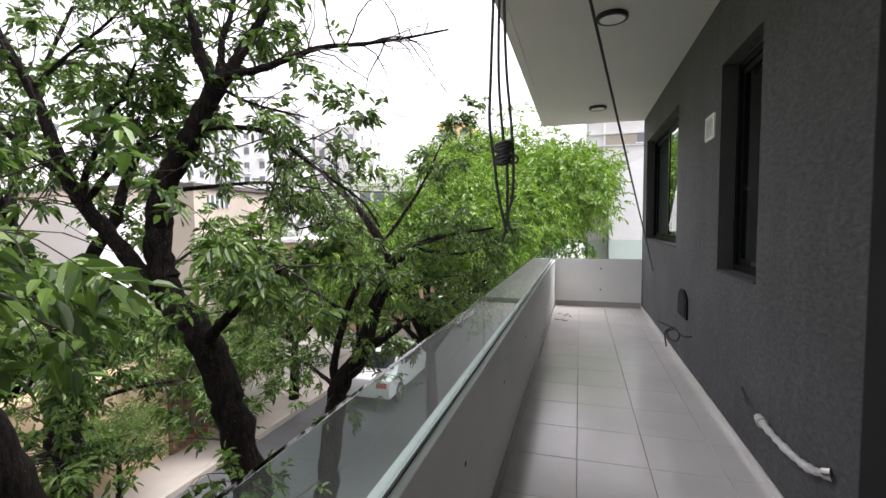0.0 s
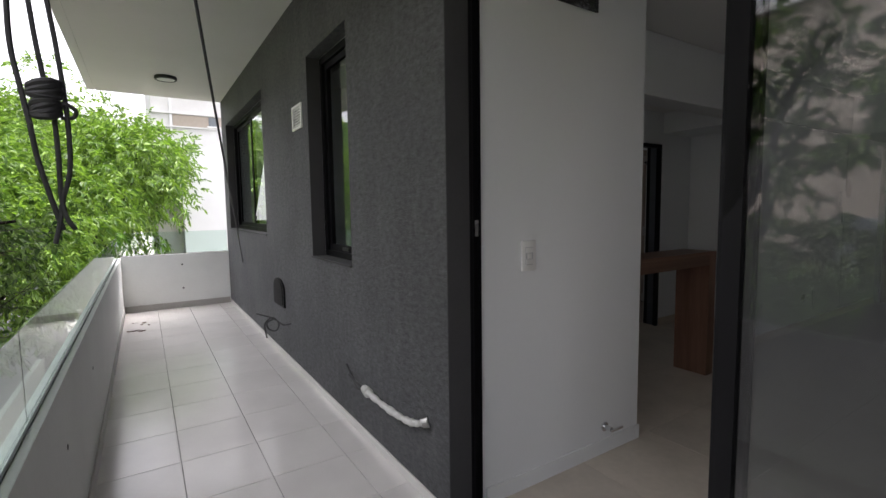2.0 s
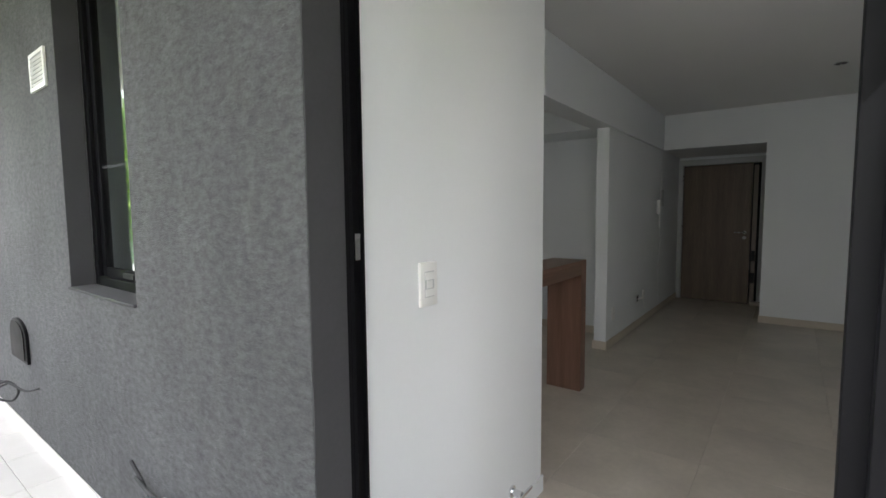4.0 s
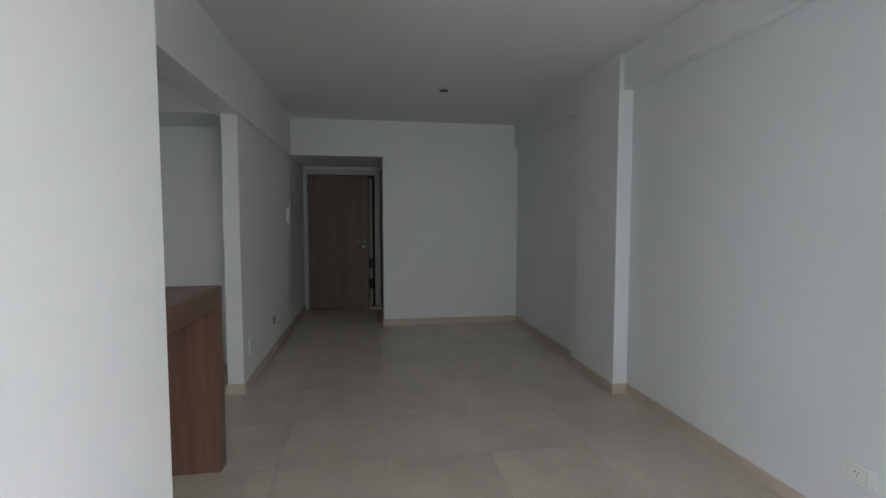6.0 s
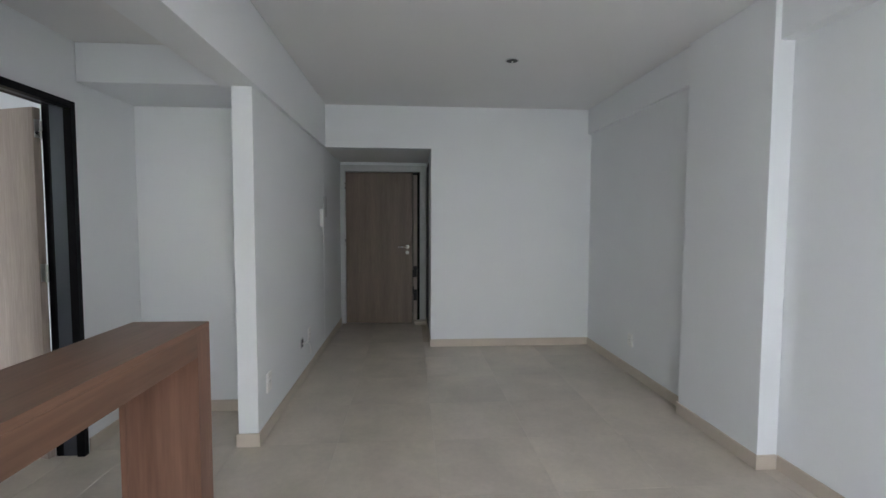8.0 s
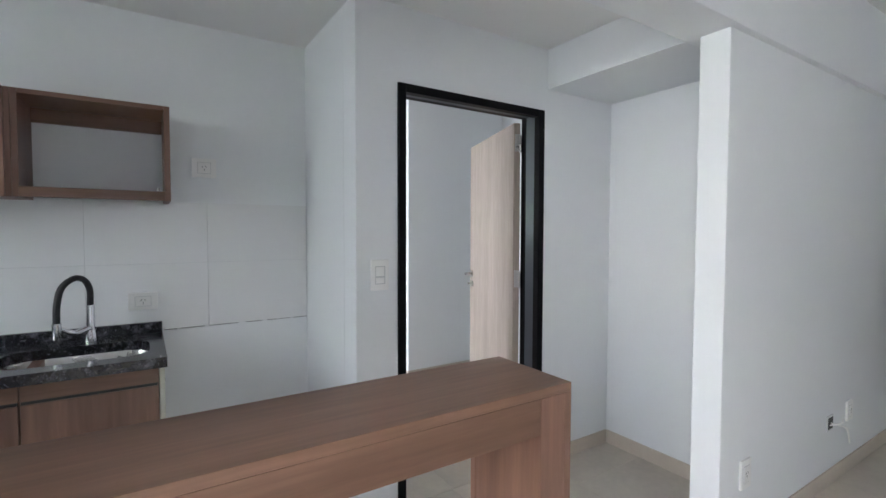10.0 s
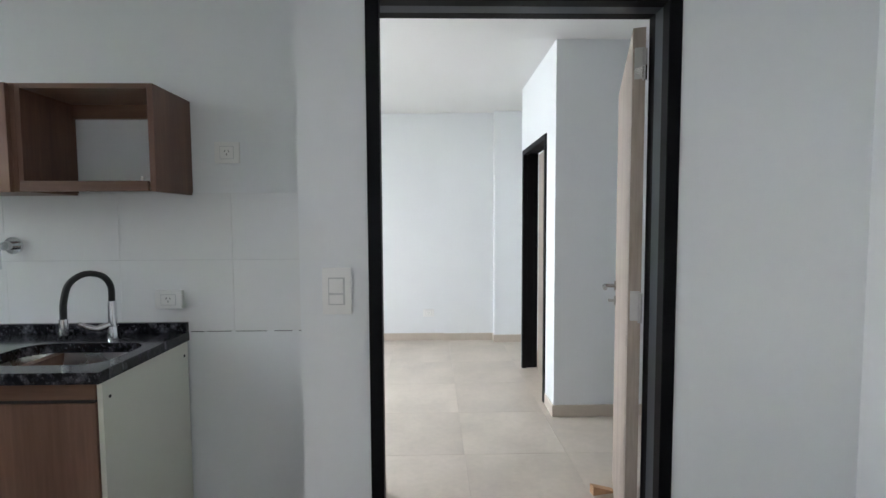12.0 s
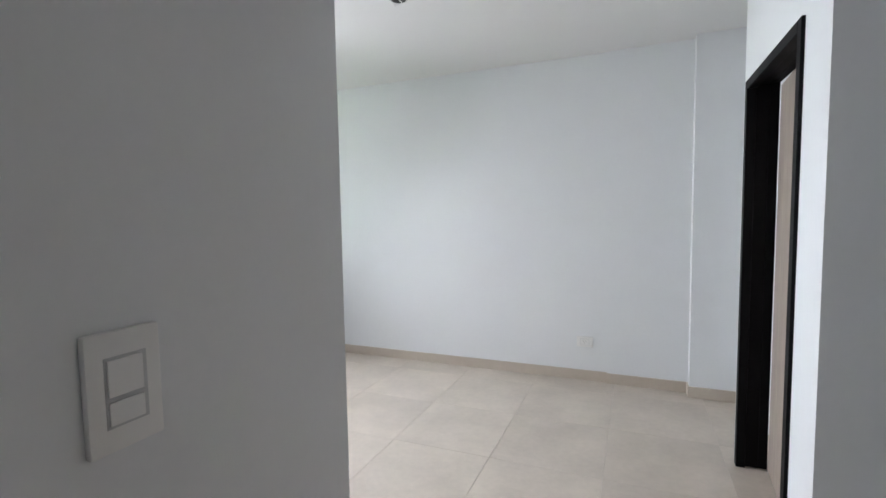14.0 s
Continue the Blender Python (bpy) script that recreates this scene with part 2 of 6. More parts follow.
M["leaf_dry"] = leaves("dry_brown_leaves", (0.06, 0.035, 0.02), (0.16, 0.09, 0.04), 0.1)
M["asphalt"] = surface("asphalt", (0.085, 0.088, 0.092), 0.2, 0.85, scale=0.6, fine=60, bump=0.3, depth=0.004)
M["paving"] = surface("concrete_paving", (0.36, 0.33, 0.29), 0.15, 0.85, scale=0.8, fine=30, bump=0.3, depth=0.004)
M["ground"] = surface("far_ground", (0.20, 0.20, 0.17), 0.3, 0.9, scale=0.05, fine=2, bump=0)
M["tan"] = surface("tan_render", (0.46, 0.35, 0.23), 0.12, 0.85, scale=0.8, fine=25, bump=0.4, depth=0.004)
M["beige"] = surface("weathered_beige_render", (0.40, 0.35, 0.295), 0.16, 0.85, scale=0.5, fine=12, bump=0.3, depth=0.004)
M["pink"] = surface("faded_brick_render", (0.42, 0.25, 0.19), 0.15, 0.85, scale=0.8, fine=14, bump=0.3)
M["conc"] = surface("white_tower_render", (0.72, 0.73, 0.74), 0.06, 0.8, scale=0.2, fine=3, bump=0.1)
M["conc2"] = surface("grey_white_render", (0.60, 0.60, 0.59), 0.10, 0.8, scale=0.5, fine=6, bump=0.2)
M["yellow"] = surface("ochre_tower_render", (0.62, 0.44, 0.22), 0.08, 0.8, scale=0.3, fine=4, bump=0.1)
M["win_far"] = surface("dark_window_pane", (0.16, 0.18, 0.20), 0.3, 0.15, scale=0.5, fine=4, bump=0)
M["roof"] = surface("dark_roof_edge", (0.09, 0.08, 0.075), 0.2, 0.8, scale=2, fine=20, bump=0.2)
M["gate"] = surface("rust_brown_painted_gate", (0.20, 0.085, 0.045), 0.2, 0.6, scale=3, fine=40, bump=0.2)
M["shed"] = surface("pale_corrugated_metal", (0.55, 0.57, 0.58), 0.1, 0.5, 0.4, scale=2, fine=30, bump=0.1)
M["car"] = surface("white_car_paint", (0.76, 0.77, 0.78), 0.02, 0.2, scale=2, fine=50, bump=0)
M["car_glass"] = surface("dark_car_glass", (0.03, 0.035, 0.04), 0.1, 0.08, scale=2, fine=40, bump=0)
M["tyre"] = surface("black_tyre_rubber", (0.02, 0.02, 0.021), 0.15, 0.8, scale=8, fine=80, bump=0.2)
M["lamp_on"] = surface("opal_diffuser", (0.80, 0.80, 0.78), 0.02, 0.4, scale=6, fine=80, bump=0)
M["red"] = surface("red_lens", (0.4, 0.02, 0.02), 0.1, 0.2, bump=0)


# ---- building helpers ----
def box(bm, x0, y0, z0, x1, y1, z1, bevel=0.0, m=None):
    r = bmesh.ops.create_cube(bm, size=1.0)
    vs = r["verts"]
    for v in vs:
        v.co = Vector((x0 + (v.co.x + 0.5) * (x1 - x0), y0 + (v.co.y + 0.5) * (y1 - y0), z0 + (v.co.z + 0.5) * (z1 - z0)))
    if bevel:
        es = list({e for v in vs for e in v.link_edges})
        out = bmesh.ops.bevel(bm, geom=es, offset=bevel, segments=2, affect="EDGES", profile=0.6)
        vs = list({v for f in out["faces"] for v in f.verts} | {v for v in vs if v.is_valid})
    if m is not None:
        bmesh.ops.transform(bm, matrix=m, verts=[v for v in vs if v.is_valid])
    return bm


def nbox(*a, bevel=0.0, m=None):
    return box(bmesh.new(), *a, bevel=bevel, m=m)


def cyl(bm, p, q, r, r2=None, seg=16):
    p, q = Vector(p), Vector(q)
    d = q - p
    m = Matrix.Translation((p + q) / 2) @ d.to_track_quat("Z", "Y").to_matrix().to_4x4()
    bmesh.ops.create_cone(bm, cap_ends=True, segments=seg, radius1=r, radius2=r if r2 is None else r2, depth=d.length, matrix=m)
    return bm


def smooth_line(pts, n=6):
    """Catmull-Rom through control points."""
    pts = [Vector(p) for p in pts]
    ext = [pts[0] * 2 - pts[1]] + pts + [pts[-1] * 2 - pts[-2]]
    out = []
    for i in range(1, len(ext) - 2):
        a, b, c, d = ext[i - 1:i + 3]
        for k in range(n):
            t = k / n
            out.append(0.5 * ((2 * b) + (c - a) * t + (2 * a - 5 * b + 4 * c - d) * t * t + (3 * b - a - 3 * c + d) * t ** 3))
    out.append(pts[-1])
    return out


def tube(bm, pts, radii, seg=8, caps=True):
    """A tube along a line with a radius at each point."""
    rings = []
    side = Vector((0.3, 0.9, 0.2)).normalized()
    for i, p in enumerate(pts):
        d = (pts[min(i + 1, len(pts) - 1)] - pts[max(i - 1, 0)]).normalized()
        side = (side - d * side.dot(d))
        side = side.normalized() if side.length > 1e-4 else d.orthogonal().normalized()
        up = d.cross(side)
        r = radii[i] if hasattr(radii, "__len__") else radii
        rings.append([bm.verts.new(p + (side * math.cos(2 * math.pi * k / seg) + up * math.sin(2 * math.pi * k / seg)) * r) for k in range(seg)])
    for a, b in zip(rings, rings[1:]):
        for k in range(seg):
            bm.faces.new((a[k], a[(k + 1) % seg], b[(k + 1) % seg], b[k]))
    if caps:
        bm.faces.new(rings[0][::-1])
        bm.faces.new(rings[-1])
    return bm


def link_mesh(name, bm, material, smooth=False):
    me = bpy.data.meshes.new(name)
    bmesh.ops.recalc_face_normals(bm, faces=bm.faces)
    bm.to_mesh(me)
    bm.free()
    me.materials.append(material)
    if smooth:
        me.shade_smooth()
        me.set_sharp_from_angle(angle=radians(40))
    return me


def part(name, bm, material, parent, label="", smooth=False):
    ob = new(name, link_mesh(name, bm, material, smooth))
    ob.parent = parent
    if parent is not None:
        ob.matrix_parent_inverse = Matrix.Identity(4)
    if label:
        ob["label"] = label
    return ob


def thing(name, label, category, group="", kind="", at=(0, 0, 0)):
    ob = new(name)
    ob.empty_display_size = 0.1
    ob.location = at
    return tagged(ob, label, category, group, kind)


def solo(name, bm, material, label, category, kind="", group="", smooth=False):
    return tagged(part(name, bm, material, None, "", smooth), label, category, group, kind)


def structure(name, bm, material, label, category="wall", smooth=False):
    return solo(name, bm, material, label, category, "structure", "", smooth)


def holed(axis, a0, a1, us, zs, holes):
    """A slab between a0 and a1 along axis ('x' or 'y'), cut by breaks us and zs; holes: (u0, u1, z0, z1) left open."""
    bm = bmesh.new()
    us, zs = sorted(set(us) | {h[i] for h in holes for i in (0, 1)}), sorted(set(zs) | {h[i] for h in holes for i in (2, 3)})
    nu, nz = len(us) - 1, len(zs) - 1

    def solid(i, j):
        if not (0 <= i < nu and 0 <= j < nz):
            return False
        u, z = (us[i] + us[i + 1]) / 2, (zs[j] + zs[j + 1]) / 2
        return not any(h[0] < u < h[1] and h[2] < z < h[3] for h in holes)

    def v(a, u, z):
        return bm.verts.new((a, u, z) if axis == "x" else (u, a, z))

    def quad(*ps):
        bm.faces.new([v(*p) for p in ps])

    for i in range(nu):
        for j in range(nz):
            if not solid(i, j):
                continue
            u0, u1, z0, z1 = us[i], us[i + 1], zs[j], zs[j + 1]
            for a in (a0, a1):
                quad((a, u0, z0), (a, u1, z0), (a, u1, z1), (a, u0, z1))
            if not solid(i - 1, j):
                quad((a0, u0, z0), (a1, u0, z0), (a1, u0, z1), (a0, u0, z1))
            if not solid(i + 1, j):
                quad((a0, u1, z0), (a1, u1, z0), (a1, u1, z1), (a0, u1, z1))
            if not solid(i, j - 1):
                quad((a0, u0, z0), (a1, u0, z0), (a1, u1, z0), (a0, u1, z0))
            if not solid(i, j + 1):
                quad((a0, u0, z1), (a1, u0, z1), (a1, u1, z1), (a0, u1, z1))
    bmesh.ops.remove_doubles(bm, verts=bm.verts, dist=1e-5)
    return bm


# ---- levels and main lines of the flat ----
Z_LIV, Z_KIT, Z_BED, Z_SOF, Z_ST = 2.60, 2.38, 2.57, 2.96, -3.9
BEAM = 2.156
Y_KB, Y_DW, Y_BED = 2.192, 1.456, 5.343
X_END, X_ENT = 6.045, 7.30
NW, FW = (1.05, 1.83, 1.02, 2.47), (3.33, 5.63, 1.12, 2.57)
SL = (-2.3, 0.0, 0.0, 2.5)

# ---- balcony structure ----
structure("wall_facade", holed("x", 0.0, 0.1, (-4.2, 6.02), (Z_ST, Z_SOF), [NW, FW, SL]), M["stucco"], "dark grey textured stucco facade wall of the balcony")
structure("wall_facade_inner", holed("x", 0.1, 0.2, (-4.2, 6.02), (-0.25, 2.9), [NW, FW, SL]), M["white"], "white painted inner leaf of the facade wall")
structure("facade_reveal", nbox(0.002, -0.004, 0.0, 0.117, -0.0005, 2.5), M["reveal"], "smooth dark grey reveal beside the sliding door", "reveal")
bm = nbox(-1.42, -4.2, -0.3, 0.0, 6.09, -0.012)
structure("balcony_slab", bm, M["grout"], "grey grouted balcony slab under the floor tiles", "floor")
bm = nbox(-1.47, -4.2, Z_SOF, 0.0, 6.03, 3.25)
box(bm, -1.56, -4.2, Z_SOF, -1.482, 6.03, 3.25)
box(bm, -1.482, -4.2, Z_SOF + 0.012, -1.47, 6.03, 3.25)
structure("ceiling_balcony", bm, M["soffit"], "off-white balcony soffit with a drip groove near its edge", "ceiling")
bm = nbox(-1.42, -4.2, -0.012, -1.34, 6.09, 0.747, bevel=0.004)
structure("parapet_street", bm, M["parapet"], "pale grey painted balcony parapet towards the street", "parapet")
structure("parapet_end", nbox(-1.339, 5.97, -0.012, -0.002, 6.05, 0.775, bevel=0.004), M["parapet"], "pale grey painted parapet closing the balcony end", "parapet")
# out of view; dark so that less light bounces onto the stub wall
structure("wall_balcony_back", nbox(-1.339, -4.2, 0.0, -0.002, -4.08, Z_SOF), M["stucco"], "unseen dark wall closing the balcony, added to cut bounce light")
structure("baseboard_parapet", nbox(-1.339, -4.07, 0.0, -1.329, 5.958, 0.085, bevel=0.002), M["base_out"], "grey tile skirting along the parapet", "baseboard")
structure("baseboard_end", nbox(-1.328, 5.958, 0.0, -0.012, 5.969, 0.085, bevel=0.002), M["base_out"], "grey tile skirting along the balcony end", "baseboard")
structure("baseboard_facade", nbox(-0.01, 0.0, 0.0, -0.001, 5.957, 0.05, bevel=0.002), M["tile_out"], "light tile skirting along the facade", "baseboard")

# ---- flat: walls, floors and ceilings ----
structure("floor_slab", nbox(0.0, -2.7, -0.25, 7.6, 6.0, -0.012), M["grout_in"], "beige grouted floor slab of the flat", "floor")
structure("wall_entrance_side", nbox(0.2, 0.0, -0.012, 1.328, 0.12, Z_LIV), M["white"], "white painted stub wall beside the balcony door")
structure("wall_stub_return", nbox(1.21, 0.12, -0.012, 1.326, 0.6, Z_LIV), M["white"], "white painted return of the stub wall")
structure("beam_kitchen", nbox(0.2, 0.45, BEAM, X_END, 0.66, Z_LIV, bevel=0.004), M["white"], "white painted beam between living room and kitchen", "beam")
structure("wall_corridor", nbox(3.838, 0.48, -0.012, X_ENT, 0.60, BEAM, bevel=0.004), M["white"], "white painted wall leading to the entrance door")
structure("wall_niche", nbox(4.4, 0.602, -0.012, 4.62, Y_DW, Z_KIT), M["white"], "white painted side wall of the kitchen niche")
structure("wall_bedroom_door", holed("y", Y_DW, 1.60, (2.687, 5.12), (-0.012, 2.75), [(2.89, 3.81, -0.012, 2.035)]), M["white"], "white painted wall with the bedroom doorway")
structure("wall_kitchen_side", nbox(2.687, 1.602, -0.012, 2.832, Y_KB, 2.75), M["white"], "white painted wall between kitchen and bedroom passage")
structure("wall_kitchen_back", nbox(0.2, Y_KB, -0.012, 2.832, 2.335, 2.75), M["white"], "white painted back wall of the kitchen")
structure("ceiling_kitchen", nbox(0.2, 0.66, Z_KIT, 4.62, Y_KB, 2.75), M["ceil"], "white painted kitchen ceiling", "ceiling")
structure("ceiling_niche", nbox(3.84, 0.662, BEAM + 0.002, 4.398, Y_DW - 0.002, Z_KIT - 0.002), M["white"], "lowered white ceiling over the niche", "ceiling")
structure("ceiling_living", nbox(0.2, -2.7, Z_LIV, X_END, 0.449, 2.85), M["ceil"], "white painted living room ceiling", "ceiling")
structure("wall_living", nbox(0.2, -2.62, -0.012, X_END, -2.48, Z_LIV), M["white"], "long white painted living room wall")
structure("wall_living_recess", nbox(4.152, -2.479, -0.012, X_END, -2.43, Z_LIV), M["white"], "white painted wall beyond the pillar")
structure("pillar", nbox(3.39, -2.479, -0.012, 4.15, -2.362, Z_LIV, bevel=0.004), M["white"], "white painted shallow wall pillar", "pillar")
structure("beam_wall", nbox(0.2, -2.479, 2.335, 3.388, -2.395, Z_LIV, bevel=0.003), M["white"], "white painted shallow beam along the wall", "beam")
structure("beam_recess", nbox(4.152, -2.429, 2.335, X_END, -2.39, Z_LIV, bevel=0.003), M["white"], "white painted shallow beam beyond the pillar", "beam")
structure("wall_far", holed("x", X_END, 6.2, (-2.7, 0.62), (-0.012, Z_LIV), [(-0.667, 0.478, -0.012, BEAM)]), M["white"], "white painted end wall of the living room")
structure("wall_entry_side", nbox(6.2, -0.80, -0.012, X_ENT, -0.667, 2.4), M["white"], "white painted side of the entrance recess")
structure("ceiling_entry", nbox(6.2, -0.667, BEAM + 0.004, X_ENT, 0.48, 2.4), M["ceil"], "white ceiling of the entrance recess", "ceiling")
structure("wall_entry", holed("x", X_ENT, 7.45, (-0.9, 0.7), (-0.25, 2.6), [(-0.66, 0.52, -0.012, 2.12)]), M["white"], "white painted wall around the entrance door")
# added wall, part of the enclosure that blocks light behind the door
structure("wall_landing", nbox(8.0, -1.05, -0.25, 8.15, 0.85, 2.86), M["reveal"], "added dark wall closing off light behind the entrance door")
structure("wall_bath_front", nbox(3.915, 3.229, -0.012, 5.12, 3.349, 2.75), M["white"], "white painted wall of the bathroom towards the passage")
structure("wall_bath_side", holed("x", 3.915, 4.035, (3.349, 4.41), (-0.012, 2.75), [(3.47, 4.34, -0.012, 2.0)]), M["white"], "white painted wall with the bathroom door")
structure("wall_bath_recess", nbox(4.11, 4.40, -0.012, 4.16, 5.8, 2.75), M["white"], "white painted recessed wall past the bathroom door")
structure("wall_passage", nbox(5.0, 1.60, -0.012, 5.12, 3.229, 2.75), M["white"], "white painted wall of the passage")
structure("wall_bedroom_far", nbox(0.55, 5.365, -0.012, 3.21, 5.9, 2.75), M["white"], "white painted far wall of the bedroom")
structure("wall_bedroom_window_end", nbox(0.2, 5.72, -0.012, 0.55, 5.9, 2.75), M["white"], "white painted wall beside the bedroom window")
structure("pilaster_wide", nbox(3.21, Y_BED, -0.012, 3.772, 5.9, 2.75), M["white"], "white painted shallow pilaster", "pilaster")
structure("pilaster_corner", nbox(3.772, 5.25, -0.012, 4.11, 5.9, 2.75), M["white"], "white painted corner pilaster", "pilaster")
structure("ceiling_bedroom", nbox(0.2, 2.335, Z_BED, 3.915, 5.9, 2.85), M["ceil"], "white painted bedroom ceiling", "ceiling")
structure("ceiling_recess", nbox(3.915, 4.41, Z_BED, 4.16, 5.9, 2.85), M["ceil"], "white painted ceiling of the bedroom recess", "ceiling")
structure("ceiling_passage", nbox(2.832, 1.60, Z_BED, 5.12, 2.335, 2.85), M["ceil"], "white painted passage ceiling", "ceiling")
structure("ceiling_passage_inner", nbox(3.915, 2.335, Z_BED, 5.12, 3.229, 2.85), M["ceil"], "white painted passage ceiling by the bathroom", "ceiling")
structure("wall_bath_back", nbox(4.9, 3.349, -0.012, 5.0, 5.9, 2.75), M["white"], "plain bathroom wall behind the door")
structure("ceiling_bath", nbox(4.16, 3.349, 2.5, 4.9, 5.9, 2.6), M["ceil"], "plain bathroom ceiling", "ceiling")

# added slab and shells, mostly unseen, that stop sky light leaking in
structure("light_seal_slab", nbox(0.1, -2.9, 2.86, 8.3, 6.1, 3.2), M["conc2"], "added unseen slab keeping sky light out of the flat", "ceiling")
structure("wall_landing_sides", nbox(7.45, -1.05, -0.25, 8.0, -0.9, 2.86), M["white"], "added plain wall keeping light out behind the entrance door")
structure("wall_landing_side_far", nbox(7.45, 0.7, -0.25, 8.0, 0.85, 2.86), M["white"], "added plain wall keeping light out behind the entrance door")
structure("ceiling_landing", nbox(7.45, -0.9, 2.6, 8.0, 0.7, 2.86), M["ceil"], "added plain ceiling keeping light out behind the entrance door", "ceiling")
structure("floor_landing", nbox(7.45, -0.9, -0.25, 8.0, 0.7, -0.002), M["tile_in"], "added plain floor of the enclosure behind the entrance door", "floor")
structure("wall_behind_corridor", nbox(4.62, 0.602, -0.25, X_ENT, 0.75, 2.86), M["white"], "added unseen wall keeping light out behind the corridor")
structure("wall_bath_end", nbox(4.16, 5.72, -0.25, 5.0, 5.9, 2.86), M["white"], "added plain wall keeping light out at the bathroom end")
structure("floor_bath", nbox(4.9, 1.61, -0.25, 5.12, 5.9, -0.002), M["tile_in"], "added plain floor edge of the bathroom enclosure", "floor")

BB = 0.082
for nm, a in (
    ("stub", (0.2, -0.01, 1.338, -0.001)), ("stub_end", (1.329, -0.001, 1.338, 0.3)), ("corridor", (3.828, 0.47, X_ENT - 0.02, 0.479)), ("corridor_end", (3.828, 0.479, 3.837, 0.61)),
    ("corridor_back", (3.838, 0.601, 4.39, 0.61)), ("niche", (4.39, 0.61, 4.399, Y_DW - 0.01)), ("door_wall_right", (3.83, Y_DW - 0.01, 4.39, Y_DW - 0.001)), ("door_wall_left", (2.687, Y_DW - 0.01, 2.875, Y_DW - 0.001)),
    ("living", (0.21, -2.479, 3.38, -2.47)), ("pillar_side", (3.38, -2.47, 3.389, -2.352)), ("pillar_front", (3.389, -2.361, 4.16, -2.352)), ("pillar_back", (4.151, -2.429, 4.16, -2.361)),
    ("recess", (4.16, -2.429, X_END - 0.01, -2.42)), ("far", (X_END - 0.01, -2.42, X_END - 0.001, -0.667)), ("entry_side", (X_END - 0.01, -0.667, X_ENT, -0.657)), ("passage_left", (2.833, 1.62, 2.842, 2.345)),
    ("bath_front", (3.905, 3.219, 5.0, 3.228)), ("bath_side_near", (3.905, 3.228, 3.914, 3.452)), ("bath_side_far", (4.10, 4.42, 4.109, 5.24)), ("bedroom_far", (0.55, 5.355, 3.2, 5.364)),
    ("bedroom_mid", (3.2, 5.333, 3.771, 5.342)), ("bedroom_mid_side", (3.762, 5.249, 3.771, 5.333)), ("bedroom_end", (3.762, 5.24, 4.10, 5.249)), ("bedroom_kitchen", (0.2, 2.336, 2.832, 2.345)), ("kitchen_facade", (0.2, 0.6, 0.21, 1.7)), ("entry_jamb", (X_ENT - 0.012, 0.43, X_ENT - 0.001, 0.469)),
):
    structure("baseboard_" + nm, nbox(a[0], a[1], 0.0, a[2], a[3], BB, bevel=0.0015), M["white"] if nm in ("stub", "door_wall_left") else M["base_in"], "low skirting along the white wall", "baseboard")

# ---- balcony: sliding door, windows, glass balustrade ----
door = thing("door_1", "black aluminium sliding glass door, one leaf slid open", "sliding door", kind="structure")
part("head_track", nbox(0.1, -2.3, 2.46, 0.2, 0.0, 2.5, bevel=0.003), M["black"], door)
part("jamb", nbox(0.118, -0.018, 0.0, 0.160, -0.0005, 2.46, bevel=0.003), M["black"], door)
part("jamb", nbox(0.1, -2.3, 0.0, 0.2, -2.26, 2.46, bevel=0.003), M["black"], door)
bm = nbox(0.1, -2.26, 0.0, 0.2, -0.045, 0.018, bevel=0.002)
for gx in (0.118, 0.147, 0.176):
    box(bm, gx, -2.26, 0.018, gx + 0.006, -0.045, 0.034)
part("sill_track", bm, M["black"], door)
part("jamb_rib", nbox(0.152, -0.03, 0.034, 0.159, -0.018, 2.46), M["black"], door)
part("jamb_rib", nbox(0.119, -0.03, 0.034, 0.126, -0.018, 2.46), M["black"], door)
part("latch_keeper", nbox(0.129, -0.026, 1.245, 0.149, -0.0185, 1.315, bevel=0.002), M["steel"], door, "small steel latch keeper")


def slide_leaf(x0, x1, y0, y1, label, w=0.065):
    leaf = part("leaf_stile", nbox(x0, y1 - w, 0.036, x1, y1, 2.455, bevel=0.004), M["black"], door, label, True)
    part("leaf_stile", nbox(x0, y0, 0.036, x1, y0 + 0.065, 2.455, bevel=0.004), M["black"], door, smooth=True)
    part("leaf_rail", nbox(x0, y0 + 0.065, 0.036, x1, y1 - w, 0.115, bevel=0.003), M["black"], door, smooth=True)
    part("leaf_rail", nbox(x0, y0 + 0.065, 2.39, x1, y1 - w, 2.455, bevel=0.003), M["black"], door, smooth=True)
    pane = part("pane", nbox((x0 + x1) / 2 - 0.003, y0 + 0.065, 0.115, (x0 + x1) / 2 + 0.003, y1 - w, 2.39), M["glass_door"], door, "reflecting glass pane, tinted to stand in for the dim interior")
    pane.visible_shadow = False
    return leaf


slide_leaf(0.125, 0.155, -2.25, -1.03, "black aluminium stile of the fixed leaf", 0.045)
slide_leaf(0.166, 0.198, -2.24, -1.0, "black aluminium stile of the slid leaf", 0.085)


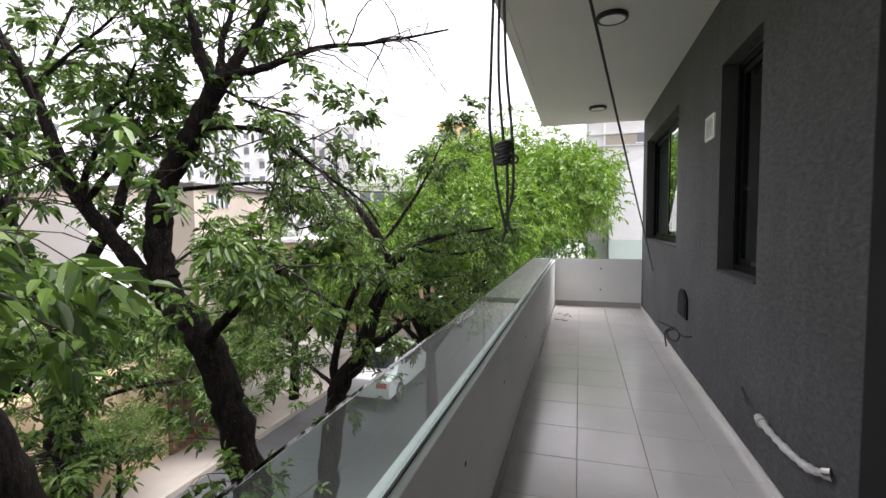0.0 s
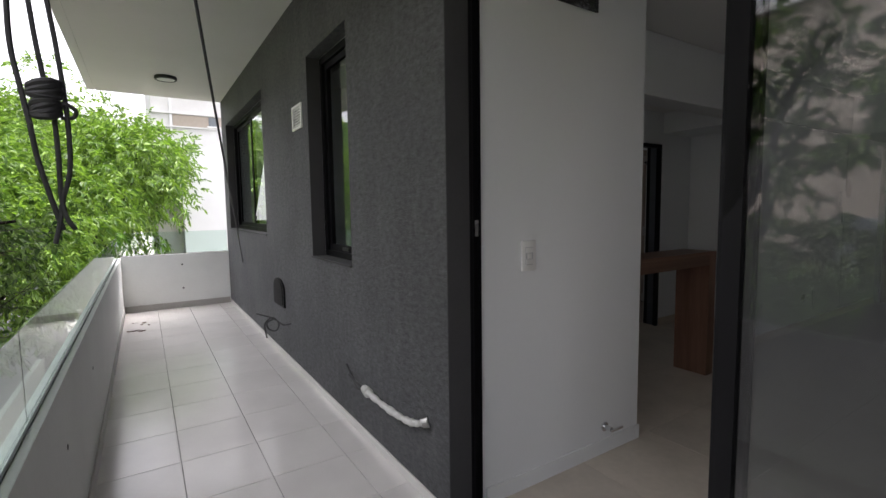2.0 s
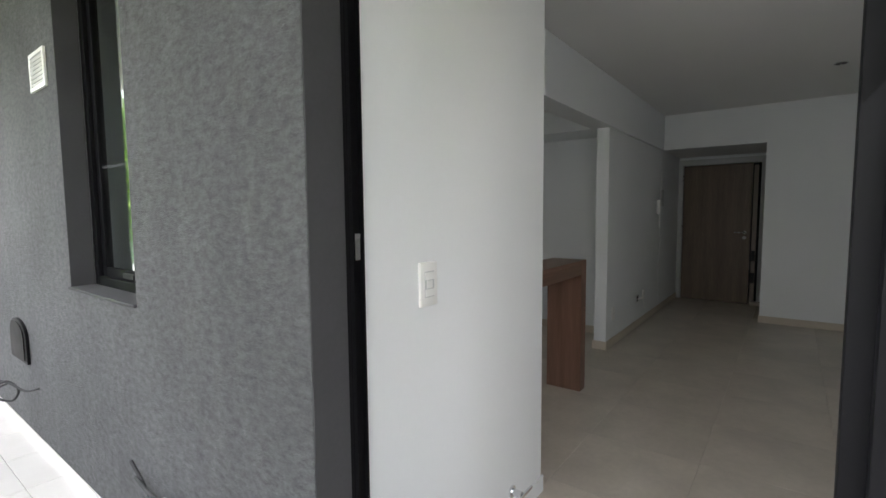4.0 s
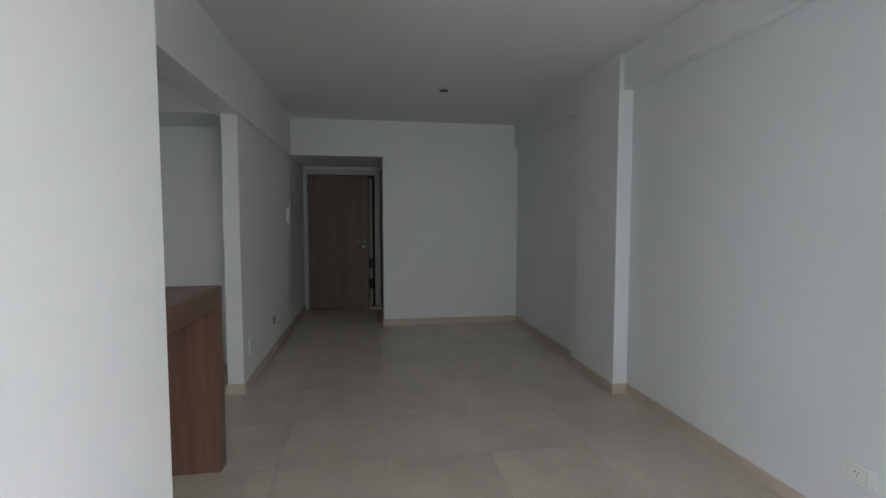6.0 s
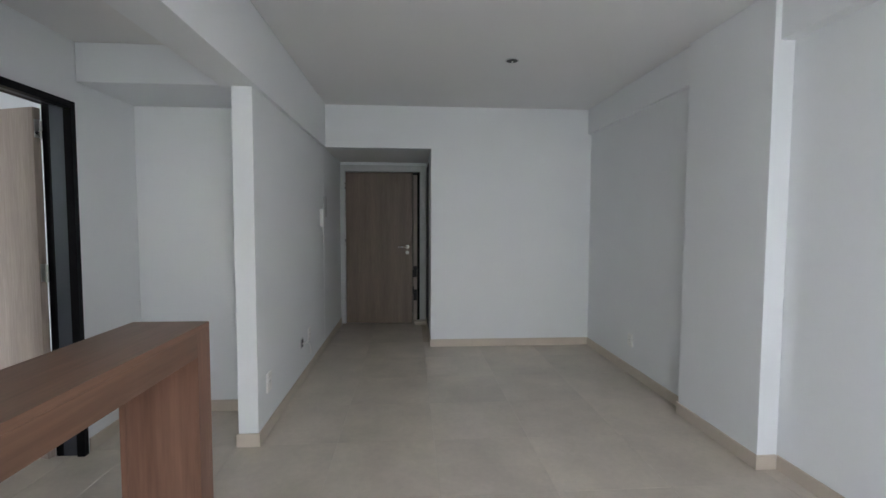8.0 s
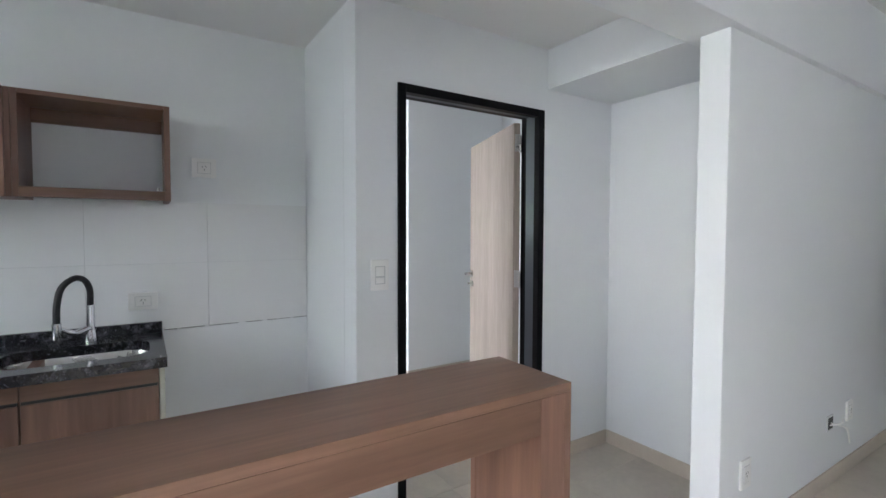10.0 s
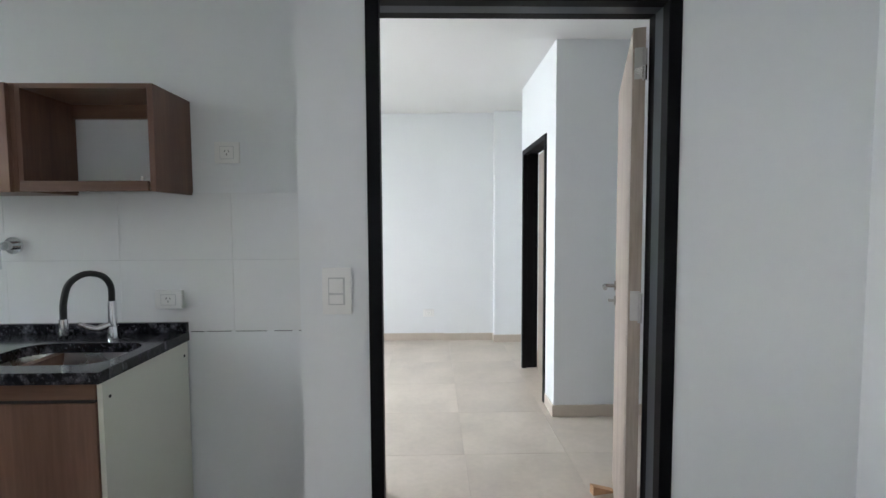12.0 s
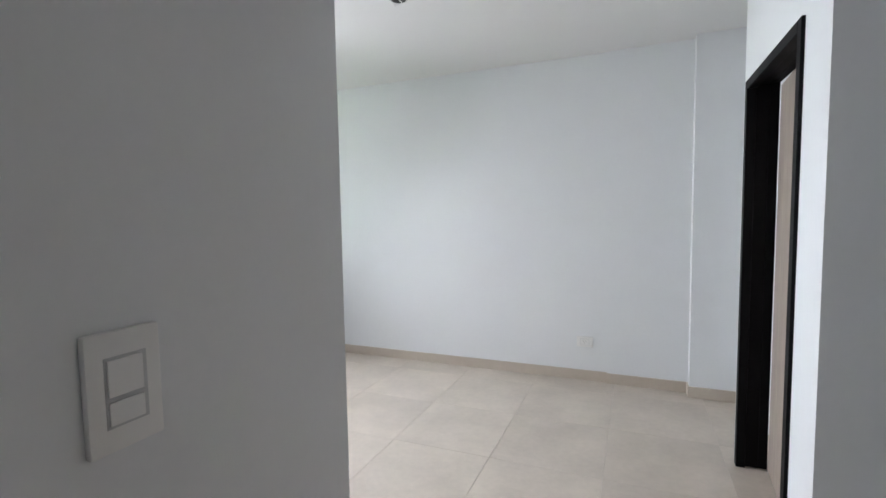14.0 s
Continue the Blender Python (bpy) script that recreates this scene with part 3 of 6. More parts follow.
def window(name, o, label, sash):
    y0, y1, z0, z1 = o
    w = thing(name, label, "window", kind="structure")
    f = 0.05
    for nm, a in (("window_frame", (y0, z0, y0 + f, z1)), ("window_frame", (y1 - f, z0, y1, z1)), ("window_frame", (y0 + f, z0, y1 - f, z0 + f)), ("window_frame", (y0 + f, z1 - f, y1 - f, z1))):
        part(nm, nbox(0.101, a[0], a[1], 0.17, a[2], a[3], bevel=0.003), M["black"], w)
    mid = (y0 + y1) / 2
    spans = [(y0 + f, mid + 0.025, 0.112, 0.132), (mid - 0.025, y1 - f, 0.138, 0.158)] if sash else [(y0 + f, y1 - f, 0.12, 0.145)]
    for a, b, xa, xb in spans:
        s = 0.045
        for c in ((a, z0 + f, a + s, z1 - f), (b - s, z0 + f, b, z1 - f), (a + s, z0 + f, b - s, z0 + f + s), (a + s, z1 - f - s, b - s, z1 - f)):
            part("sash_bar", nbox(xa, c[0], c[1], xb, c[2], c[3], bevel=0.002), M["black"], w)
        p = part("pane", nbox((xa + xb) / 2 - 0.002, a + s, z0 + f + s, (xa + xb) / 2 + 0.002, b - s, z1 - f - s), M["glass_win"], w, "clear greenish glass pane")
        p.visible_shadow = False
    bm = nbox(-0.012, y0 + 0.001, z0 - 0.004, 0.101, y1 - 0.001, z0 + 0.008, bevel=0.002)
    part("window_sill", bm, M["reveal"], w)
    for a in ((y0, y0 + 0.004), (y1 - 0.004, y1)):
        part("reveal_lining", nbox(0.001, a[0], z0 + 0.008, 0.1, a[1], z1), M["reveal"], w, "smooth dark reveal")
    if not sash:
        part("window_handle", nbox(0.108, (y0 + y1) / 2 - 0.06, z0 + 0.06, 0.12, (y0 + y1) / 2 + 0.06, z0 + 0.085, bevel=0.004), M["dark"], w, "black lever handle")
    return w


window("window_1", NW, "narrow black-framed kitchen window set deep in the wall", False)
window("window_2", FW, "wide black-framed sliding bedroom window", True)

rail = thing("glass_balustrade", "low green-tinted glass balustrade let into the parapet top", "balustrade")
part("gasket", nbox(-1.374, -4.1, 0.745, -1.366, 5.96, 0.753), M["dark"], rail, "black rubber gasket")
for y0, y1 in ((-4.1, -1.66), (-1.655, 0.16), (0.165, 3.0), (3.005, 5.98)):
    p = part("glass_pane", nbox(-1.385, y0, 0.740, -1.375, y1, 1.03, bevel=0.001), M["glass_rail"], rail)
    p.visible_shadow = False
p = part("glass_pane", nbox(-1.372, 6.005, 0.770, -0.01, 6.015, 1.09, bevel=0.001), M["glass_rail"], rail)
p.visible_shadow = False
part("gasket", nbox(-1.365, 5.996, 0.773, -0.01, 6.004, 0.781), M["dark"], rail, "black rubber gasket")


# ---- balcony: fittings ----
def ceiling_light(x, y, z):
    t = thing("ceiling_light", "round black-rimmed surface ceiling light with white diffuser, unlit", "ceiling light", "balcony ceiling lights")
    bm = bmesh.new()
    prof = [(0.0, 0.0), (0.115, 0.0), (0.118, -0.006), (0.118, -0.03), (0.113, -0.036), (0.095, -0.036)]
    vs = [bm.verts.new((x + r, y, z + h)) for r, h in prof]
    es = [bm.edges.new((a, b)) for a, b in zip(vs, vs[1:])]
    bmesh.ops.spin(bm, geom=vs + es, cent=(x, y, z), axis=(0, 0, 1), angle=2 * math.pi, steps=40)
    bmesh.ops.remove_doubles(bm, verts=bm.verts, dist=1e-5)
    part("rim", bm, M["dark"], t, "black ring", True)
    part("diffuser", cyl(bmesh.new(), (x, y, z - 0.033), (x, y, z - 0.004), 0.0945, seg=40), M["lamp_on"], t, "white opal disc", True)


for yy in (1.95, 4.9):
    ceiling_light(-0.73, yy, Z_SOF)

vent = thing("wall_vent", "white louvred ventilation grille on the dark facade", "vent")
bm = nbox(-0.014, 1.95, 1.99, -0.001, 1.972, 2.175, bevel=0.002)
box(bm, -0.014, 2.178, 1.99, -0.001, 2.20, 2.175, bevel=0.002)
box(bm, -0.014, 1.972, 1.99, -0.001, 2.178, 2.01, bevel=0.002)
box(bm, -0.014, 1.972, 2.155, -0.001, 2.178, 2.175, bevel=0.002)
part("vent_frame", bm, M["plastic"], vent)
part("backing", nbox(-0.003, 1.972, 2.01, -0.001, 2.178, 2.155), M["dark"], vent)
for k in range(7):
    part("slat", nbox(-0.006, 1.972, -0.0018, 0.006, 2.178, 0.0018, m=pose(-0.008, 0, 2.022 + k * 0.0202, 0, 35, 0)), M["plastic"], vent)

wb = thing("wall_box", "black recessed electrical box on the dark facade", "electrical box")


def arch(x0, x1, y0, y1, z0, z1, n=12):
    """Upright plate with a round-arched top."""
    r, c = (y1 - y0) / 2, (y0 + y1) / 2
    zc = z1 - r * 0.55
    line = [(y0, z0), (y1, z0)] + [(c + r * math.cos(math.pi * k / n), zc + r * 0.55 * math.sin(math.pi * k / n)) for k in range(n + 1)]
    bm = bmesh.new()
    a, b = [bm.verts.new((x0, y, z)) for y, z in line], [bm.verts.new((x1, y, z)) for y, z in line]
    bm.faces.new(a)
    bm.faces.new(b[::-1])
    for k in range(len(line)):
        q = (k + 1) % len(line)
        bm.faces.new((a[k], b[k], b[q], a[q]))
    return bm


part("box_body", arch(-0.016, -0.001, 2.70, 3.09, 0.475, 0.735), M["black"], wb)
part("box_lid", arch(-0.022, -0.0165, 2.74, 3.05, 0.495, 0.715), M["black"], wb)


def cable_thing(name, label, lines, r, material="cable", seg=7, n=8):
    t = thing(name, label, "cable")
    for ln in lines:
        pts = smooth_line(ln, n)
        part("strand", tube(bmesh.new(), pts, [r] * len(pts), seg), M[material], t, smooth=True)
    return t


cable_thing("cable_pigtail", "black cable pigtail coiled out of the facade wall", [
    [(-0.002, 2.55, 0.36), (-0.05, 2.62, 0.345), (-0.10, 2.75, 0.38), (-0.16, 2.85, 0.40)],
    [(-0.10, 2.75, 0.38), (-0.15, 2.80, 0.34), (-0.13, 2.84, 0.27), (-0.08, 2.78, 0.26), (-0.06, 2.74, 0.33), (-0.11, 2.76, 0.39), (-0.17, 2.80, 0.33), (-0.16, 2.79, 0.20)],
    [(-0.15, 2.8, 0.40), (-0.22, 2.9, 0.415)]], 0.007)
t = cable_thing("cable_soffit", "thin black cable strung below the balcony soffit", [[(-1.43, -2.86, 2.97), (-1.12, -1.2, 2.47), (-0.62, 1.5, 1.68), (-0.3, 3.2, 1.18), (-0.005, 4.8, 0.72)]], 0.006)

# hanging service cables tied in a knot
KX, KY, KZ = -1.22, -0.25, 1.64
hc = thing("hanging_cables", "bundle of black cables hanging from the soffit, tied in a knot", "cable")


def hang(name, pts, r, label=""):
    ln = smooth_line([(KX + a, KY + b, c) for a, b, c in pts], 8)
    part(name, tube(bmesh.new(), ln, [r] * len(ln), 8), M["cable"], hc, label, True)


hang("strand", [(-0.03, 0.0, Z_SOF), (-0.035, 0.0, 2.3), (-0.045, 0.0, 1.95), (-0.052, 0.004, 1.75), (-0.04, 0.0, 1.64), (-0.03, -0.004, 1.57), (-0.022, 0.0, 1.49), (-0.004, 0.0, 1.40), (0.012, 0.004, 1.33)], 0.0058)
hang("strand", [(-0.01, 0.01, Z_SOF), (-0.016, 0.008, 2.3), (-0.02, 0.008, 1.95), (-0.012, 0.006, 1.78), (0.0, 0.004, 1.66)], 0.0055)
hang("strand", [(0.006, 0.0, Z_SOF), (0.0, 0.0, 2.3), (0.008, 0.0, 1.95), (0.026, 0.0, 1.74), (0.034, 0.004, 1.62), (0.036, 0.0, 1.53), (0.032, 0.0, 1.46), (0.016, 0.004, 1.40), (0.006, 0.0, 1.34), (-0.004, 0.0, 1.30)], 0.0055)
hang("loose_end", [(0.012, 0.006, 1.60), (0.014, 0.004, 1.50), (0.013, 0.006, 1.41), (0.02, 0.0, 1.36), (0.034, 0.0, 1.33)], 0.0055)
hang("loop", [(0.01, 0.0, 1.615), (0.036, -0.004, 1.612), (0.052, 0.0, 1.60), (0.046, 0.004, 1.585), (0.024, 0.0, 1.582)], 0.0045)
for name, z, turn, wide in (("knot", KZ, 0.25, 0.026), ("knot", KZ - 0.042, -0.2, 0.022)):
    bm = bmesh.new()
    for q in range(4):
        a = q * 0.8 + turn
        ln = smooth_line([(KX + wide * math.cos(a + u), KY + 0.018 * math.sin(a + u * 1.0), z + 0.009 * math.sin(u + q * 1.7) + (q - 1.5) * 0.0055) for u in (0, 0.9, 1.8, 2.7, 3.6, 4.5, 5.4, 6.28)], 4)
        tube(bm, ln, [0.0088] * len(ln), 8)
    part(name, bm, M["cable"], hc, "tangled black knot", True)

pp = thing("pipe_stub", "white-wrapped pipe stub with loose black wire leaving the facade", "pipe")
pts = smooth_line([(0.0, 0.18, 0.385), (-0.035, 0.225, 0.365), (-0.05, 0.34, 0.352), (-0.05, 0.56, 0.34), (-0.04, 0.80, 0.335)], 8)
part("insulation", tube(bmesh.new(), pts, [0.0165 + 0.003 * math.sin(i * 1.9) + 0.002 * math.sin(i * 0.7) for i in range(len(pts))], 12), M["foil"], pp, smooth=True)
part("collar", cyl(bmesh.new(), (-0.022, 0.188, 0.378), (0.0, 0.17, 0.385), 0.022, 0.027), M["steel"], pp, "grey metal collar")
part("tape", cyl(bmesh.new(), (-0.042, 0.76, 0.334), (-0.038, 0.83, 0.338), 0.028, 0.021), M["foil"], pp, "torn white tape")
for ln in ([(-0.04, 0.8, 0.34), (-0.04, 0.9, 0.34), (-0.035, 0.98, 0.335), (-0.03, 1.08, 0.345)], [(-0.04, 0.82, 0.33), (-0.045, 0.92, 0.315), (-0.02, 1.04, 0.33), (-0.03, 1.12, 0.40)]):
    pts = smooth_line(ln, 6)
    part("wire", tube(bmesh.new(), pts, [0.007] * len(pts), 7), M["cable"], pp, smooth=True)

random.seed(5)
for k in range(9):
    x, y = -1.22 + random.uniform(-0.06, 0.16), 4.85 + random.uniform(-0.25, 0.35)
    bm = bmesh.new()
    a = random.uniform(0, 6.28)
    L = random.uniform(0.02, 0.045)
    pts = [(-L, 0, 0.004), (-L * 0.3, L * 0.32, 0.012), (L * 0.4, L * 0.26, 0.01), (L, 0, 0.006), (L * 0.4, -L * 0.26, 0.012), (-L * 0.3, -L * 0.32, 0.004)]
    top = [bm.verts.new(p) for p in pts]
    bm.faces.new(top)
    bmesh.ops.solidify(bm, geom=bm.faces[:], thickness=0.003)
    bmesh.ops.transform(bm, matrix=pose(x, y, 0.002, 0, 0, math.degrees(a)), verts=bm.verts)
    solo("dry_leaf", bm, M["leaf_dry"], "curled dry brown leaf on the balcony tiles", "leaf", group="dry leaves on the balcony floor")
for yy, zz in ((5.969, 0.28), (5.969, 0.62)):
    solo("wall_plug", cyl(bmesh.new(), (-0.62, 5.962, zz), (-0.62, 5.9695, zz), 0.012), M["dark"], "small dark plug in the parapet", "plug")
for yy in (-0.35, 0.55, 1.6):
    solo("drip_stain_mark", cyl(bmesh.new(), (-1.3405, yy, 0.5), (-1.3385, yy, 0.5), 0.01), M["dark"], "small dark fixing hole in the parapet", "plug")


# ---- electrical fittings ----
def plate(name, label, m, w, h, rockers=(), pins=False, depth=0.012):
    """Wall plate built in the xz plane facing -y, moved by m."""
    t = thing(name, label, "light switch" if rockers else "power outlet")
    part("cover_plate", nbox(-w / 2, -depth, -h / 2, w / 2, -0.0005, h / 2, bevel=0.004, m=m), M["plastic"], t, smooth=True)
    iw, ih = w * 0.52, h * 0.56
    part("insert_gap", nbox(-iw / 2 - 0.002, -depth - 0.0006, -ih / 2 - 0.002, iw / 2 + 0.002, -depth + 0.002, ih / 2 + 0.002, m=m), M["grey_frame"], t, "thin grey shadow line")
    if rockers:
        for x0, z0, x1, z1 in rockers:
            part("rocker", nbox(x0 * iw, -depth - 0.003, z0 * ih, x1 * iw, -depth - 0.0004, z1 * ih, bevel=0.001, m=m), M["plastic"], t, smooth=True)
    else:
        part("socket_face", nbox(-iw / 2, -depth - 0.002, -ih / 2, iw / 2, -depth - 0.0004, ih / 2, bevel=0.001, m=m), M["plastic"], t)
    if pins:
        for dx, dz, rot in ((-0.008, 0.006, 30), (0.008, 0.006, -30), (0.0, -0.008, 0)):
            part("pin_slot", nbox(-0.0012, -depth - 0.0026, -0.005, 0.0012, -depth - 0.0018, 0.005, m=m @ pose(dx, 0, dz, 0, rot, 0)), M["dark"], t)
    return t


ONE = ((-0.49, -0.49, 0.49, -0.19), (-0.30, -0.16, 0.30, 0.16), (-0.49, 0.19, 0.49, 0.49))
TWO = ((-0.48, -0.48, 0.42, -0.14), (-0.48, -0.06, 0.42, 0.48))
plate("light_switch", "white wall switch beside the balcony door", pose(0.455, 0, 1.14), 0.085, 0.142, ONE)
plate("light_switch", "white double wall switch beside the bedroom door frame", pose(2.797, Y_DW, 1.16), 0.086, 0.138, TWO)
plate("light_switch", "white double wall switch inside the bedroom passage", pose(2.832, 1.873, 1.15, 0, 0, 90), 0.088, 0.142, TWO)
plate("power_outlet", "white wall outlet above the kitchen backsplash", pose(2.171, Y_KB, 1.673), 0.11, 0.094, (), True)
plate("power_outlet", "white wall outlet above the granite worktop", pose(1.90, Y_KB - 0.008, 1.021), 0.12, 0.08, (), True, 0.022)
plate("power_outlet", "white wall outlet low on the living room wall", pose(1.645, -2.48, 0.317, 0, 0, 180), 0.145, 0.085, (), True)
plate("power_outlet", "white wall outlet low on the far wall", pose(5.02, -2.43, 0.31, 0, 0, 180), 0.085, 0.11, (), True)
plate("power_outlet", "white wall outlet low on the corridor wall", pose(4.04, 0.48, 0.33), 0.085, 0.125, (), True)
plate("power_outlet", "white outlet with loose wire low on the corridor wall", pose(5.25, 0.48, 0.35), 0.085, 0.11, (), True)
plate("power_outlet", "white wall outlet low on the bedroom wall", pose(3.03, 5.365, 0.315), 0.125, 0.085, (), True)
jb = thing("junction_box", "open junction box with loose wires in the corridor wall", "electrical box")
part("box_rim", nbox(4.93, 0.472, 0.30, 5.01, 0.4795, 0.38, bevel=0.002), M["grey_frame"], jb)
part("box_hole", nbox(4.94, 0.470, 0.31, 5.0, 0.473, 0.37), M["dark"], jb)
for ln in ([(4.97, 0.47, 0.34), (5.0, 0.43, 0.33), (5.08, 0.43, 0.29), (5.15, 0.44, 0.2)], [(4.96, 0.47, 0.33), (4.95, 0.42, 0.36), (4.98, 0.42, 0.38)]):
    pts = smooth_line(ln, 5)
    part("wire", tube(bmesh.new(), pts, [0.004] * len(pts), 6), M["plastic"], jb, smooth=True)

ic = thing("intercom", "white wall intercom handset with a flat panel above", "intercom")
part("handset", nbox(5.83, 0.44, 1.32, 5.93, 0.479, 1.50, bevel=0.01), M["plastic"], ic, smooth=True)
part("panel", nbox(6.02, 0.462, 1.42, 6.16, 0.479, 1.64, bevel=0.006), M["grey_frame"], ic, "pale grey wall panel", True)
pts = smooth_line([(5.88, 0.46, 1.33), (5.88, 0.45, 1.22), (5.9, 0.455, 1.14), (5.92, 0.46, 1.22)], 5)
part("cord", tube(bmesh.new(), pts, [0.004] * len(pts), 6), M["plastic"], ic, smooth=True)

gc = thing("gas_valve", "chrome stop valve low on the white stub wall", "valve")
part("rosette", cyl(bmesh.new(), (1.03, -0.008, 0.15), (1.03, -0.001, 0.15), 0.026, seg=24), M["chrome"], gc, smooth=True)
part("valve_body", cyl(bmesh.new(), (1.03, -0.05, 0.15), (1.03, -0.008, 0.15), 0.014, seg=16), M["chrome"], gc, smooth=True)
part("lever", nbox(1.02, -0.058, 0.138, 1.12, -0.048, 0.152, bevel=0.003), M["chrome"], gc, smooth=True)

dp = thing("wall_opening_cover", "black speckled cover high on the white stub wall", "cover plate")
part("cover_plate", nbox(0.60, -0.012, 2.33, 0.92, -0.001, 2.52, bevel=0.003), M["granite"], dp)


def ceiling_box(x, y, z):
    t = thing("ceiling_box", "round open lamp outlet in the white ceiling", "lamp outlet", "ceiling lamp outlets")
    part("ring", cyl(bmesh.new(), (x, y, z - 0.006), (x, y, z - 0.0005), 0.052, seg=28), M["grey_frame"], t, smooth=True)
    part("hole", cyl(bmesh.new(), (x, y, z - 0.008), (x, y, z - 0.005), 0.042, seg=28), M["dark"], t, "dark hole")
    pts = smooth_line([(x, y, z - 0.006), (x + 0.02, y, z - 0.03), (x - 0.02, y + 0.01, z - 0.035), (x - 0.03, y, z - 0.02)], 5)
    part("wire", tube(bmesh.new(), pts, [0.003] * len(pts), 6), M["plastic"], t, smooth=True)


ceiling_box(4.57, -1.215, Z_LIV)
ceiling_box(2.15, 3.93, Z_BED)

# ---- breakfast bar ----
bar = thing("breakfast_bar", "warm brown laminate breakfast bar with a panel leg", "bar counter")
part("bar_top", nbox(1.33, 0.30, 0.978, 2.76, 0.57, 1.0, bevel=0.0015), M["wood_x"], bar)
part("front_apron", nbox(1.33, 0.30, 0.893, 2.66, 0.322, 0.9775, bevel=0.0012), M["wood_x"], bar)
part("back_apron", nbox(1.33, 0.548, 0.893, 2.66, 0.57, 0.9775, bevel=0.0012), M["wood_x"], bar)
part("soffit_board", nbox(1.33, 0.3225, 0.896, 2.66, 0.5475, 0.914), M["wood_x"], bar)
part("leg_outer", nbox(2.738, 0.30, 0.0, 2.76, 0.57, 0.9775, bevel=0.0012), M["wood_z"], bar)
part("leg_front", nbox(2.661, 0.30, 0.0, 2.7375, 0.322, 0.9775, bevel=0.0012), M["wood_z"], bar)
part("leg_back", nbox(2.661, 0.548, 0.0, 2.7375, 0.57, 0.9775, bevel=0.0012), M["wood_z"], bar)
part("leg_inner", nbox(2.663, 0.3225, 0.0, 2.681, 0.5475, 0.9775), M["wood_z"], bar)

# ---- kitchen ----
CT = 0.872
YF = 1.632


def base_cabinet(x0, x1, label, doors):
    t = thing("base_cabinet", label, "cabinet", "kitchen base cabinets")
    for a in ((x0, x0 + 0.018), (x1 - 0.018, x1)):
        part("side_panel", nbox(a[0], YF + 0.02, 0.09, a[1], Y_KB - 0.01, CT - 0.042), M["wood_z"], t)
    part("bottom_panel", nbox(x0 + 0.0185, YF + 0.02, 0.09, x1 - 0.0185, Y_KB - 0.01, 0.108), M["wood_z"], t)
    part("back_panel", nbox(x0 + 0.0185, Y_KB - 0.03, 0.1085, x1 - 0.0185, Y_KB - 0.012, CT - 0.2), M["wood_z"], t)
    part("plinth", nbox(x0, YF + 0.06, 0.0, x1, YF + 0.075, 0.09), M["wood_z"], t)
    part("top_rail", nbox(x0, YF, CT - 0.10, x1, YF + 0.019, CT - 0.043, bevel=0.001), M["wood_x"], t)
    w = (x1 - x0) / doors
    for k in range(doors):
        d = part("cabinet_door", nbox(x0 + k * w + 0.002, YF - 0.001, 0.092, x0 + (k + 1) * w - 0.002, YF + 0.018, CT - 0.112, bevel=0.0015), M["wood_z"], t)
        # dark filler painted in for the shade between door and top rail
        part("gap_shade", nbox(x0 + k * w + 0.004, YF + 0.002, CT - 0.111, x0 + (k + 1) * w - 0.004, YF + 0.014, CT - 0.101), M["dark"], d, "dark strip standing in for shade in the gap")
    return t


base_cabinet(1.541, 1.947, "brown laminate base cabinet under the sink", 1)
base_cabinet(0.88, 1.539, "brown laminate base cabinet with two doors", 2)
base_cabinet(0.22, 0.878, "brown laminate base cabinet in the corner", 2)
ep = thing("end_panel", "cream melamine end panel of the base cabinets", "panel")
part("panel_board", nbox(1.949, YF + 0.004, 0.0, 1.967, Y_KB - 0.009, CT - 0.042, bevel=0.001), M["cream"], ep)
for yy, zz in ((1.67, 0.77), (2.15, 0.77)):
    part("screw_cap", cyl(bmesh.new(), (1.967, yy, zz), (1.969, yy, zz), 0.006), M["dark"], ep)

# worktop with a rounded sink cut-out
SX, SY, SW, SD, SR = 1.68, 1.845, 0.24, 0.15, 0.09


def rounded(cx, cy, hw, hd, r, n=6):
    out = []
    for sx, sy, a0 in ((1, 1, 0), (-1, 1, 90), (-1, -1, 180), (1, -1, 270)):
        for k in range(n + 1):
            a = radians(a0 + 90 * k / n)
            out.append((cx + sx * (hw - r) + r * math.cos(a), cy + sy * (hd - r) + r * math.sin(a)))
    return out


wt = thing("worktop", "black granite worktop with white veins and a low upstand", "worktop")
bm = bmesh.new()
inner = rounded(SX, SY, SW, SD, SR)
outer = []
for px, py in inner:
    dx, dy = px - SX, py - SY
    s = min((1.975 - SX if dx > 0 else SX - 0.21) / max(abs(dx), 1e-6), (Y_KB - 0.008 - SY if dy > 0 else SY - (YF - 0.022)) / max(abs(dy), 1e-6))
    outer.append((SX + dx * s, SY + dy * s))
corners = [(1.975, Y_KB - 0.008), (0.21, Y_KB - 0.008), (0.21, YF - 0.022), (1.975, YF - 0.022)]
for c in corners:
    k = min(range(len(outer)), key=lambda i: (outer[i][0] - c[0]) ** 2 + (outer[i][1] - c[1]) ** 2)
    outer[k] = c
for z, flip in ((CT, False), (CT - 0.04, True)):
    vi, vo = [bm.verts.new((*p, z)) for p in inner], [bm.verts.new((*p, z)) for p in outer]
    n = len(vi)
    for k in range(n):
        bm.faces.new((vi[k], vi[(k + 1) % n], vo[(k + 1) % n], vo[k]))
    if flip:
        for k in range(n):
            bm.faces.new((vi[k], vi[(k + 1) % n], ti[(k + 1) % n], ti[k]))
            bm.faces.new((vo[k], vo[(k + 1) % n], to[(k + 1) % n], to[k]))
    ti, to = vi, vo
part("slab", bm, M["granite"], wt)
